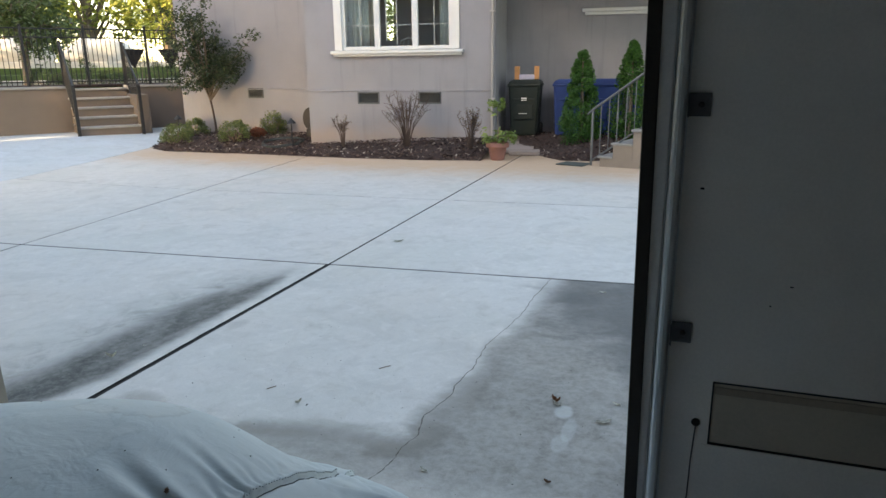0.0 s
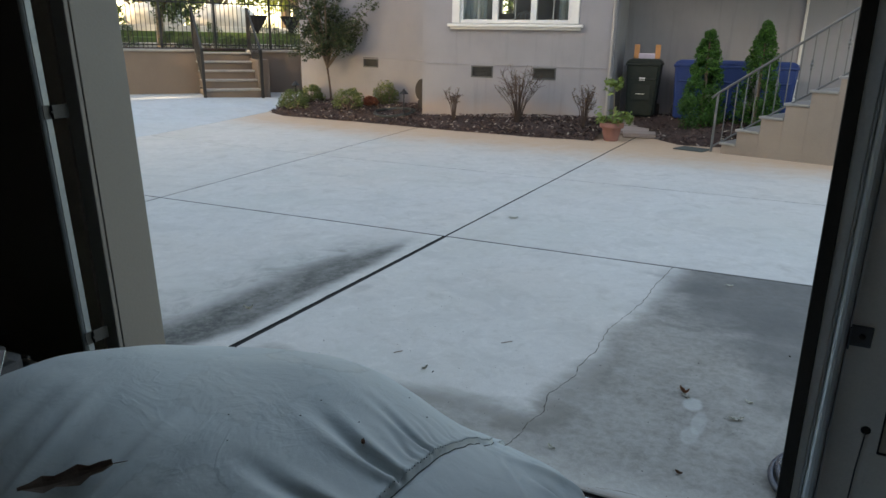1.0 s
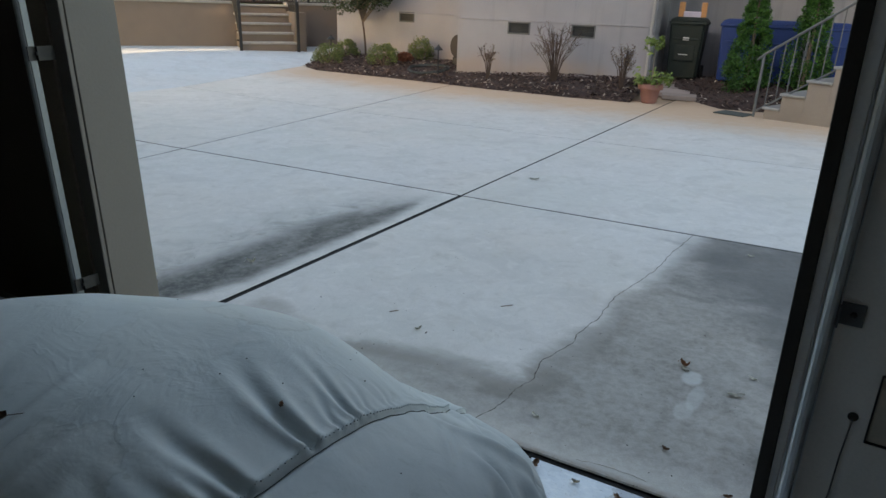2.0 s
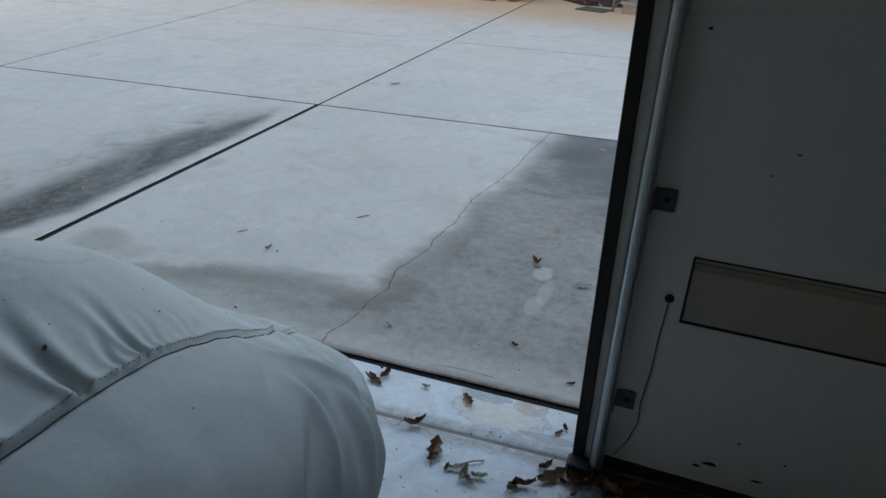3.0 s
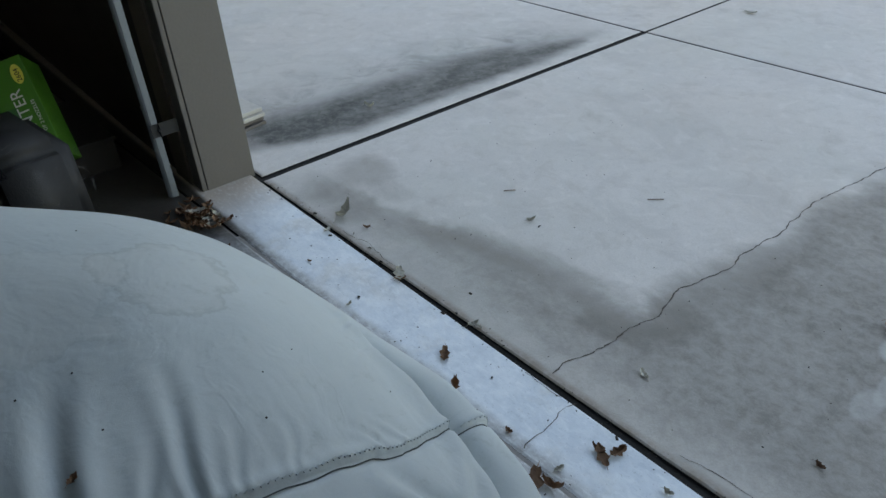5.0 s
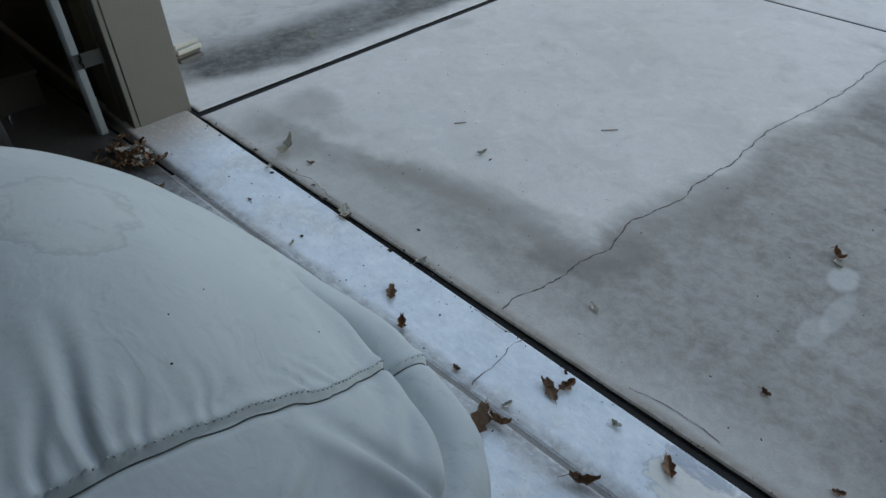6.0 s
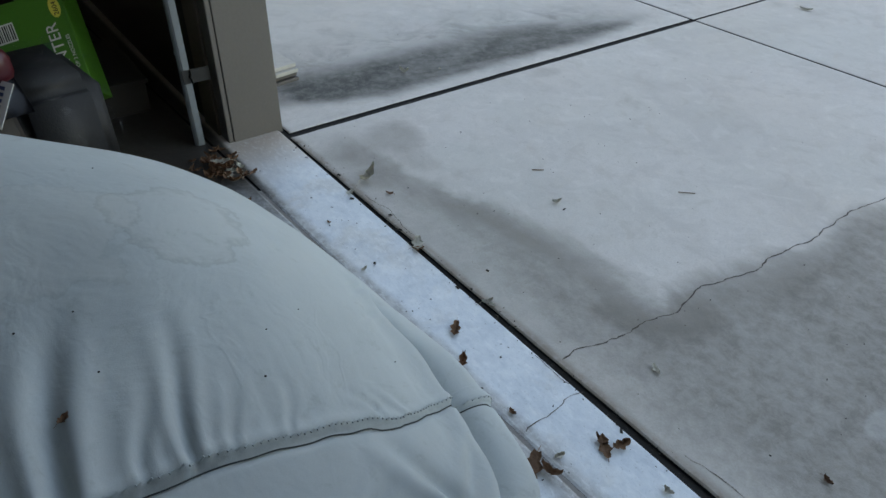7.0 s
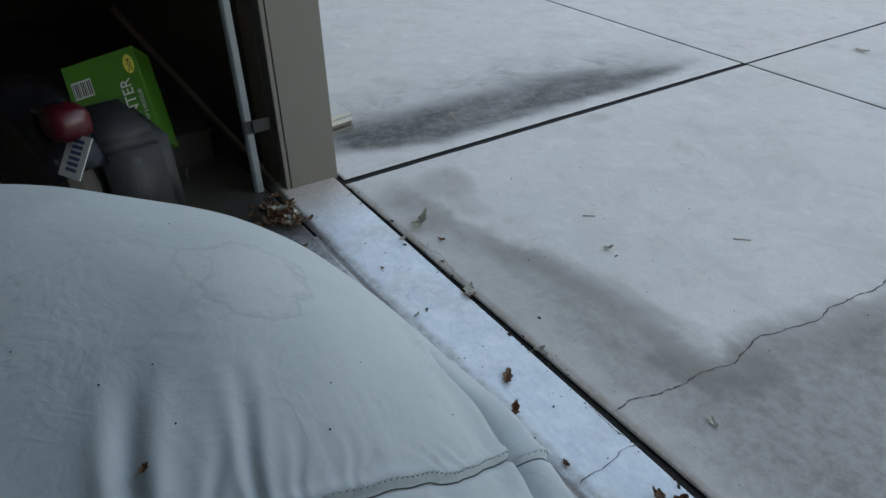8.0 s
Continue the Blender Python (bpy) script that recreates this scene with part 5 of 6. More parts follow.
for u in (1.65, 2.55):
    top = thing("hanging_planter", "black tapered planter hung on the fence", "planter", "fence planters")
    m = GM @ pose(u, 1.62, 1.62)
    bm = bmesh.new()
    q = [bm.verts.new(m @ Vector(p)) for p in ((-0.28, -0.06, 0.36), (0.28, -0.06, 0.36), (0.28, 0.16, 0.36), (-0.28, 0.16, 0.36), (0, 0.02, -0.12))]
    for f in ((3, 2, 1, 0), (0, 1, 4), (1, 2, 4), (2, 3, 4), (3, 0, 4)):
        bm.faces.new([q[k] for k in f])
    part("pocket", bm, M_CANVAS, top)


# trees added out of view beyond the garage's end, whose crowns break the low sun
def shade_tree(x, y, h, r, seed):
    rng = random.Random(seed)
    top = thing("yard_tree", "unseen tree added beside the garage to break the low sun", "tree", "yard trees", at=pose(x, y, -0.1))
    part("trunk", tube([(0, 0, -0.3), (0.1, 0, h * 0.4), (0, 0.1, h * 0.8)], [0.22, 0.17, 0.06]), M_BARK, top)
    ends = [((rng.uniform(-r, r), rng.uniform(-r, r), rng.uniform(0.25, 1.0) * h), rng.uniform(0.5, 1.0)) for _ in range(44)]
    part_data("crown", *leaf_cloud(rng, ends, 4200, 0.16), M_FARDARK, top)


shade_tree(-16.8, -1.5, 8.5, 2.6, 201)
shade_tree(-17.5, 6.0, 9.0, 3.0, 204)
shade_tree(-15.5, 3.0, 8.0, 2.4, 205)
shade_tree(-11.6, -6.8, 10.5, 2.8, 203)
shade_tree(-20.5, 0.5, 8.0, 3.0, 202)


# ---- the doorway: left jamb, right wall, tracks ----
jamb = thing("door_jamb", "beige painted timber jamb of the garage doorway", "door frame", kind="structure")
part("board", box(-0.033, 0.0, -0.205, 0.004, -0.04, HEAD, 0.004), M_JAMB, jamb)
part("casing", box(-0.085, -0.004, -0.226, -0.206, -0.02, HEAD, 0.004), M_JAMB, jamb)


def leaning(top, foot, per_metre, right_of=-1.0, left_of=9.0):
    """Sets the parts of a thing out of plumb, as the old doorway stands."""
    for ob in top.children_recursive:
        for v in ob.data.vertices:
            if right_of < v.co.x < left_of:
                v.co.x += foot + per_metre * v.co.z


M_BROWNBOARD = surface("brown_board", (0.14, 0.105, 0.08), 0.8, 0.3, 6, 90)
part("stud", box(-0.235, -0.087, -0.235, -0.206, -0.02, HEAD, 0.003), M_BROWNBOARD, jamb)
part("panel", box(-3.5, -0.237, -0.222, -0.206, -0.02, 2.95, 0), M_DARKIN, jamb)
leaning(jamb, -0.063, -0.044)
leaning(garage, -0.063, -0.044, -1.0, 1.0)


def track(x, y, m_side, z0, z1, brackets, stand=0.001, metal=M_ZINC):
    top = thing("door_track", "galvanised steel vertical door track on wall brackets", "track", "door tracks")
    for nm, a, b, c, d in (("web", -0.016, 0.016, -0.002, 0.0), ("side_flange", -0.018, -0.016, -0.024, 0.0), ("side_flange", 0.016, 0.018, -0.024, 0.0)):
        part(nm, box(x + a, x + b, y + c, y + d, z0, z1, 0), metal, top)
    part("rail", add_tube(bmesh.new(), [(x, y - 0.022, z0), (x, y - 0.022, z1)], 0.0135, 12), metal, top)
    for z in brackets:
        # brackets that stand off the wall are black, to take their lit brightness down
        b = part("bracket", box(x + m_side * 0.018, x + m_side * (0.066 if stand < 0.01 else 0.034), y - 0.002, y + 0.001, z - 0.026, z + 0.026, 0.002), M_GREYIRON if stand < 0.01 else M_IRON, top)
        part("flange", box(x + m_side * 0.018 - 0.002, x + m_side * 0.018 + 0.002, y - 0.03, y + stand, z - 0.026, z + 0.026, 0), M_GREYIRON if stand < 0.01 else M_IRON, b)
        part("bolt", lathe([(0.007, 0), (0.007, 0.004), (0.004, 0.006)], 6, pose(x + m_side * (0.045 if stand < 0.01 else 0.027), y - 0.002, z, 90, 0, 0)), M_IRON, b)
    # black blocks on the rail stand for the shade inside its slots
    for k in range(12 if x < 0 else 0):
        z = z0 + 0.2 + k * 0.16
        if z < z1:
            part("slot_mark", box(x + m_side * -0.004 - 0.003, x + m_side * -0.004 + 0.003, y - 0.0385, y - 0.0345, z, z + 0.018, 0.001), M_CRUMB, top)
    return top


track(2.518, -0.205, 1, 0.07, 2.3, (0.30, 0.845, 1.39, 1.95))
leaning(track(-0.123, -0.31, 1, 0.0, 2.3, (0.28, 1.2, 1.9), 0.072, M_DARKZINC), 0.0, -0.06)

rwall = thing("wall_right", "grey painted inner garage wall beside the doorway, scuffed at its foot", "wall", kind="structure")
PX0, PX1, PZ0, PZ1 = 2.645, 3.42, 0.552, 0.722
part("wall", wall_with_holes(2.50, 5.0, -0.2, -0.1, -0.1, 2.95, [(PX0, PX1, PZ0, PZ1)], Matrix()), M_WALLIN, rwall)
part("trim_board", box(2.455, 2.499, -0.202, -0.1, 0.02, HEAD, 0.003), M_WALLIN, rwall)
part("head_board", box(-0.08, 2.5, -0.206, -0.202, HEAD - 0.02, HEAD + 0.12, 0.003), M_JAMB, rwall)
part("weather_strip", box(2.438, 2.470, -0.214, -0.2035, 0.03, HEAD, 0.003), M_RUBBER, rwall, "dark brown rubber weather strip")
leaning(rwall, 0.017, -0.013, 2.0, 2.49)
inset = part("inset_panel", box(PX0 + 0.002, PX1 - 0.002, -0.1985, -0.15, PZ0 + 0.003, PZ1 - 0.003, 0.003), surface("inset_board", (0.50, 0.44, 0.36), 0.7, 0.15, 4, 90), rwall, "tan board set in the wall")
bm = box(PX0 + 0.004, PX1 - 0.004, -0.2015, -0.1985, PZ1 - 0.032, PZ1 - 0.012, 0.002)
part("moulding", bm, surface("moulding_board", (0.36, 0.29, 0.22), 0.7, 0.2, 8, 90), inset)
bm = bmesh.new()
for q in ((PX0 - 0.002, PX0 + 0.002, PZ0, PZ1), (PX0, PX1, PZ1 - 0.003, PZ1 + 0.001), (PX0, PX1, PZ0 - 0.001, PZ0 + 0.002)):
    add_box(bm, q[0], q[1], -0.2015, -0.19, q[2], q[3], 0)
part("gap", bm, M_CRUMB, inset)
# flat black disc stands for the shade in a hole; the wall isn't pierced
part("hole_disc", lathe([(0.011, -0.0008), (0.011, 0.0008)], 14, pose(2.612, -0.2006, 0.607, 90, 0, 0)), M_CRUMB, rwall)
part("wire", tube([(2.612, -0.203, 0.60), (2.607, -0.204, 0.5), (2.606, -0.203, 0.4), (2.598, -0.204, 0.3), (2.602, -0.205, 0.24), (2.585, -0.206, 0.17), (2.56, -0.21, 0.12)], 0.0018, 5), M_JAMB, rwall)
part("lower_board", box(2.63, 5.0, -0.2012, -0.1995, 0.09, 0.549, 0), M_WALLIN, rwall)
part("foot_gap", box(2.50, 5.0, -0.2025, -0.19, 0.0, 0.10, 0), M_CRUMB, rwall)
rng = random.Random(55)
bm = bmesh.new()
for x, z, w, h in ((2.79, 0.165, 0.02, 0.006), (2.76, 0.15, 0.012, 0.004), (2.9, 0.15, 0.014, 0.004), (2.84, 0.25, 0.004, 0.003), (2.95, 0.22, 0.004, 0.003), (2.58, 1.2, 0.005, 0.004), (2.79, 0.98, 0.005, 0.002), (2.75, 0.93, 0.003, 0.002)):
    y = -0.2018 if z < 0.5 and x > 2.63 else -0.2007
    bm.faces.new([bm.verts.new((x + w * rng.uniform(0.7, 1.2) * math.cos(a), y, z + h * rng.uniform(0.6, 1.3) * math.sin(a))) for a in [6.283 * k / 8 for k in range(8)]])
part("scuff", bm, M_CRUMB, rwall)
part("foot_block", box(2.445, 2.525, -0.258, -0.207, 0.045, 0.085, 0.008), M_IRON, rwall, "black rubber block at the foot of the jamb")


# ---- the covered machine ----
def SEAM(th):
    """Where the end panel is sewn on: a ring square to the machine, drawn in a little towards the front hem."""
    return 1.837 - 0.045 * max(0.0, min(1.0, (0.92 - th) / 0.25)) + 0.0012 * math.sin(th * 23) + 0.001 * math.sin(th * 61)


def bell(v, w):
    return math.exp(-(v / w) ** 2)


# how far the load under the cover bulges it out, by stations along it and round it
SWELL_X, SWELL_TH = (0.95, 1.25, 1.55, 1.85, 2.1, 2.3), (0.35, 0.75, 1.15, 1.55, 2.0)
SWELL = ((0.002, -0.004, -0.037, 0.019, 0.018), (-0.008, -0.017, -0.003, 0.009, 0.005), (0.005, -0.030, 0.047, -0.002, 0.0),
         (0.010, -0.027, -0.025, 0.0, 0.0), (0.007, 0.037, -0.016, 0.0, 0.0), (0.003, -0.014, -0.009, 0.0, 0.0))


def cover_point(u, th):
    """The draped cover: u runs along it, th from its front hem over the top to its back hem."""
    xl, xr, cy, H, yaw = 0.818, 2.204, -1.189, 0.786, 0.01
    s = math.sin((u - 0.5) * math.pi)
    x = (xl + xr) / 2 + (xr - xl) / 2 * s
    m = 2.943 if s > 0 else 2.397
    end = max(0.0, 1 - abs(s) ** m) ** (1 / m)
    c, si = math.cos(th), math.sin(th)
    b, n = (0.819, 2.406) if c > 0 else (0.56, 2.3)
    X, Y = x - xr, b * end * math.copysign(abs(c) ** (2 / n), c)
    Z = H * (1 - 0.159 * (x - 1.7)) * end ** 0.318 * abs(si) ** (2 / n)
    return Vector((xr + X * math.cos(yaw) - Y * math.sin(yaw), cy + X * math.sin(yaw) + Y * math.cos(yaw), Z))


def swell(x, th):
    gx = [bell(x - c, 0.22) for c in SWELL_X]
    gt = [bell(th - c, 0.32) for c in SWELL_TH]
    return sum(a * p * q for row, p in zip(SWELL, gx) for a, q in zip(row, gt))


WR = random.Random(23)
WRINKLES = []
w_th = 0.55
while w_th < 2.75:
    WRINKLES.append((w_th, WR.uniform(0.05, 0.22), WR.uniform(0.008, 0.016), WR.uniform(0.003, 0.009), WR.uniform(-0.35, 0.35)))
    w_th += WR.uniform(0.035, 0.10)


def wrinkle(d, th):
    """Small gathers that run from the seam up the main panel."""
    out = 0.0
    for t0, length, width, deep, bend in WRINKLES:
        if -d < length * 1.5:
            s = (th - t0 - bend * d - 0.6 * bend * d * d) * 0.8
            if abs(s) < 0.06:
                fade = max(0.0, 1 + d / (length * 1.5)) ** 0.8 * (1 - math.exp(d / 0.012))
                out += fade * deep * (0.8 * bell(s - width, width) - bell(s, width * 0.7))
    return out


# the folds that stand out, in plan: where each begins, where it dies away, its depth (less than nothing: a ridge) and half-width
FOLDS = ((1.835, -1.085, 1.56, -1.03, 0.021, 0.017), (1.83, -1.005, 1.70, -0.965, 0.006, 0.009), (1.83, -0.952, 1.62, -0.925, 0.011, 0.011),
         (1.832, -0.905, 1.72, -0.885, 0.005, 0.008), (1.83, -0.835, 1.74, -0.818, 0.0035, 0.007), (1.825, -0.70, 1.77, -0.735, 0.005, 0.008),
         (1.825, -0.66, 1.75, -0.70, -0.004, 0.008), (1.835, -1.235, 1.57, -1.215, 0.016, 0.017), (1.82, -1.29, 1.63, -1.27, -0.008, 0.016),
         (1.835, -1.38, 1.60, -1.34, 0.009, 0.014), (1.33, -1.50, 1.24, -1.17, -0.009, 0.015), (1.38, -1.50, 1.29, -1.20, 0.007, 0.022),
         (1.46, -1.46, 1.42, -1.13, -0.009, 0.014), (1.53, -1.44, 1.49, -1.17, 0.010, 0.024), (1.22, -1.45, 1.15, -1.17, 0.008, 0.024),
         (1.62, -1.48, 1.62, -1.33, -0.010, 0.018), (1.52, -0.55, 1.60, -0.66, 0.005, 0.012), (1.60, -0.57, 1.69, -0.70, 0.004, 0.010))


def folds(p):
    out = 0.0
    for x0, y0, x1, y1, deep, wide in FOLDS:
        dx, dy = x1 - x0, y1 - y0
        n = math.hypot(dx, dy)
        f = ((p.x - x0) * dx + (p.y - y0) * dy) / (n * n)
        if -0.25 < f < 1.0:
            s = ((p.y - y0) * dx - (p.x - x0) * dy) / n + 0.006 * math.sin(f * 5 + y0 * 9)
            if abs(s) < 6 * wide:
                w = wide * (0.6 + 0.6 * max(0.0, f))
                fade = (1 - max(0.0, f)) ** 1.2 * min(1.0, 1 + 4 * min(0.0, f))
                out += deep * fade * (0.6 * bell(s - 1.8 * w, 1.1 * w) - bell(s, w) + 0.5 * bell(s + 1.9 * w, 1.2 * w))
    return out


# creases of the crumpled corner of the end panel, told by place along and angle round
CRUMPLE = ((1.90, 0.93, 2.09, 0.68, 0.020, 0.016), (2.00, 0.99, 2.13, 0.96, 0.016, 0.018), (2.05, 0.86, 2.14, 0.80, -0.014, 0.018), (1.87, 0.72, 1.95, 0.80, 0.008, 0.012),
           (2.08, 1.08, 2.17, 1.22, 0.008, 0.014), (1.92, 1.02, 2.00, 1.15, 0.005, 0.012))


def crumple(p, th):
    out = 0.0
    for x0, t0, x1, t1, deep, wide in CRUMPLE:
        dx, dt = x1 - x0, (t1 - t0) * 0.6
        n = math.hypot(dx, dt)
        f = ((p.x - x0) * dx + (th - t0) * 0.6 * dt) / (n * n)
        if -0.3 < f < 1.3:
            s = ((th - t0) * 0.6 * dx - (p.x - x0) * dt) / n
            fade = bell(f - 0.5, 0.55)
            out += deep * fade * (0.9 * bell(s - 1.7 * wide, 1.1 * wide) - bell(s, wide))
    return out


def cover_relief(p, th):
    """How far the cloth stands out from its smooth form: gathers at the seam, soft hollows, the tucked front fold."""
    d = p.x - SEAM(th)
    out = swell(p.x, th)
    if d < 0:
        k = noise.noise((th * 6.5, d * 1.2, 3.0)) + 0.5 * noise.noise((th * 15, d * 2.2, 7.0))
        fade = math.exp(d / 0.20) * (1 - math.exp(d / 0.012))
        ridge = 1 - 2 * abs(noise.noise((th * 9.0 + 1.3 * noise.noise((d * 3, th, 0)), d * 0.8, 11.0))) ** 0.8
        out += 0.0022 * fade * k + 0.0015 * fade * ridge + 0.12 * wrinkle(d, th)
        out += folds(p) * (1 - math.exp(d / 0.010))
        out += 0.006 * noise.noise((p.x * 3.2, p.y * 3.2, 5.0)) + 0.003 * noise.noise((p.x * 11, p.y * 9, 2.0))
        out += 0.022 * min(1, max(0, th - 1.75)) * (noise.noise((p.x * 4.5, p.z * 4.5, 9.0)) - 0.2)
    else:
        out += 0.006 * noise.noise((p.x * 3, p.y * 3.2, p.z * 3)) + 0.004 * math.exp(-d / 0.05) * noise.noise((th * 14, 0, 1.0))
        out += crumple(p, th) + 0.004 * noise.noise((p.x * 13, p.y * 11, p.z * 9)) * bell(p.x - 2.02, 0.16)
    out += 0.0045 * bell(d + 0.012, 0.010) - 0.007 * bell(d - 0.003, 0.005)
    # the tucked fold that runs down the front: the upper cloth laps over a roll that stands out below it
    if th < 1.35:
        zc = 0.540 - 0.16 * max(0.0, min(0.2, p.x - 1.62)) + 0.006 * math.sin(p.x * 22)
        along_f = max(0.0, min(1.0, (p.x - 1.47) / 0.25)) * max(0.0, min(1.0, (2.08 - p.x) / 0.14))
        e = p.z - zc
        out += along_f * (0.036 * bell(e + 0.055, 0.033) - 0.052 * bell(e + 0.005, 0.012) + 0.016 * bell(e - 0.024, 0.020))
        out += 0.008 * bell(p.x - 1.50, 0.05) * bell(p.z - 0.57, 0.02) - 0.008 * bell(p.x - 1.51, 0.05) * bell(p.z - 0.535, 0.018)
    return out


cover = thing("machine_cover", "grey-green fabric cover draped over a parked machine, creased, stitched and water-stained", "cover")
NU, NV = 400, 480
grid = [[cover_point(i / NU, math.pi * j / NV) for j in range(NV + 1)] for i in range(NU + 1)]
vs = []
for i in range(NU + 1):
    for j in range(NV + 1):
        p = grid[i][j]
        du = grid[min(i + 1, NU)][j] - grid[max(i - 1, 0)][j]
        dv = grid[i][min(j + 1, NV)] - grid[i][max(j - 1, 0)]
        nrm = du.cross(dv)
        nrm = nrm.normalized() if nrm.length > 1e-9 else Vector((1 if i > NU / 2 else -1, 0, 0))
        if nrm.dot(p - Vector((1.45, -1.131, 0.1))) < 0:
            nrm.negate()
        q = p + nrm * cover_relief(p, math.pi * j / NV) * min(1.0, p.z / 0.12)
        if p.x > 1.9:
            q.x -= 0.69 * max(0.0, 0.45 - q.z) ** 1.2 * min(1.0, (p.x - 1.9) / 0.2)
        vs.append(Vector((q.x, q.y, max(q.z, gz(q.x) + 0.004))))
fs = [(i * (NV + 1) + j, i * (NV + 1) + j + 1, (i + 1) * (NV + 1) + j + 1, (i + 1) * (NV + 1) + j) for i in range(NU) for j in range(NV)]
body_fs = [f for f in fs if sum(vs[k].x - SEAM(math.pi * (k % (NV + 1)) / NV) for k in f) <= 0]
cap_fs = [f for f in fs if sum(vs[k].x - SEAM(math.pi * (k % (NV + 1)) / NV) for k in f) > 0]
for nm, sel in (("main_panel", body_fs), ("end_panel", cap_fs)):
    used = sorted({k for f in sel for k in f})
    back = {k: n for n, k in enumerate(used)}
    ob = part_data(nm, [vs[k] for k in used], [tuple(back[k] for k in f) for f in sel], M_COVER, cover)
    for p in ob.data.polygons:
        p.use_smooth = True


def on_cover(x, y):
    """Height of the cloth over a place in the plan."""
    best = min(vs, key=lambda v: (v.x - x) ** 2 + (v.y - y) ** 2 - 0.001 * v.z)
    return best


# dark colour of the tube that draws the shadow under the lapped seam
M_SEAMSHADE = surface("seam_shade", (0.06, 0.068, 0.066), 0.9, 0.2, 30)
def seam_at(j, shift):
    """A point of the cloth a little before or after the sewn ring, just proud of it."""
    want = SEAM(math.pi * j / NV) + shift
    i = max(k for k in range(NU) if grid[k][j].x <= want)
    f = (want - grid[i][j].x) / max(1e-6, grid[i + 1][j].x - grid[i][j].x)
    p = vs[i * (NV + 1) + j].lerp(vs[(i + 1) * (NV + 1) + j], min(1.0, f))
    return p + Vector((0.15, p.y + 1.151, p.z - 0.1)).normalized() * 0.0013


part("seam", add_tube(bmesh.new(), [seam_at(j, 0.003) for j in range(16, NV - 16)], 0.0011, 6), M_SEAMSHADE, cover, "felled seam, its shadow line put in dark")
bm = bmesh.new()
for j in range(18, NV - 18, 2):
    add_tube(bm, [seam_at(j, -0.0085), seam_at(j + 1, -0.0065)], 0.0015, 6)
bmesh.ops.recalc_face_normals(bm, faces=bm.faces)
tagged(part("stitching", bm, surface("stitch_thread", (0.40, 0.455, 0.455), 0.7, 0.15, 40), cover, "row of stitches beside the seam"), kind="stuff")
rng = random.Random(61)
for x, y in ((1.605, -1.004), (1.695, -1.005), (1.75, -0.843), (1.693, -0.81), (1.715, -0.625), (1.604, -1.07), (1.95, -1.0), (1.28, -0.9), (1.55, -1.2), (1.5, -1.15), (1.66, -0.75)):
    bm = bmesh.new()
    bmesh.ops.create_icosphere(bm, subdivisions=1, radius=rng.uniform(0.0010, 0.0021), matrix=Matrix.Translation(on_cover(x, y) + Vector((0, 0, 0.001))) @ Matrix.Diagonal((1, 1, 0.5, 1)))
    part("speck", bm, M_CRUMB, cover, "dark speck of dirt")


# ---- leaves, twigs and crumbs ----
def curled_leaf(length, width, curl, seed):
    rng = random.Random(seed)
    n, m = 9, 5
    bm = bmesh.new()
    rows = []
    for i in range(n):
        f = i / (n - 1)
        w = width * (math.sin(math.pi * min(1, f * 0.92 + 0.06)) ** 0.7) * (1 + 0.35 * math.sin(f * 17 + seed))
        lift = curl * length * (f - 0.45) ** 2 * 1.4
        rows.append([bm.verts.new((length * (f - 0.5), w * (k / (m - 1) - 0.5), 0.003 + lift + curl * abs(k / (m - 1) - 0.5) ** 1.4 * width * 1.3 + rng.uniform(0, 0.002))) for k in range(m)])
    for a, b in zip(rows, rows[1:]):
        for k in range(m - 1):
            bm.faces.new((a[k], a[k + 1], b[k + 1], b[k]))
    bmesh.ops.solidify(bm, geom=bm.faces, thickness=0.0008)
    add_tube(bm, [(-length * 0.5, 0, 0.004 + curl * length * 0.3), (-length * 0.8, 0.01 * length, 0.003)], [0.0012, 0.0008], 4)
    return bm


LEAVES = []
for k, (l, w, c) in enumerate(((0.07, 0.035, 0.5), (0.09, 0.04, 0.35), (0.055, 0.03, 0.8), (0.075, 0.028, 1.0))):
    ob = curled_leaf(l, w, c, k)
    me = bpy.data.meshes.new("leaf")
    ob.to_mesh(me)
    ob.free()
    me.materials.append(M_DRYLEAF)
    pale = me.copy()
    pale.materials[0] = M_PALELEAF
    LEAVES.append((me, pale))


def leaf(x, y, kind, turn, scale=1.0, pale=False, lift=0.0):
    ob = new("fallen_leaf", LEAVES[kind][1 if pale else 0])
    rr = random.Random(int(x * 7919 + y * 104729))
    ob.matrix_world = pose(x, y, gz(x) + lift, rr.uniform(-8, 8), rr.uniform(-8, 8), turn) @ Matrix.Diagonal((scale * 0.8, scale * 0.8, scale * 0.8, 1))
    return tagged(ob, "bleached curled dead leaf on concrete" if pale else "dry curled brown leaf on concrete", "leaf", "fallen leaves")


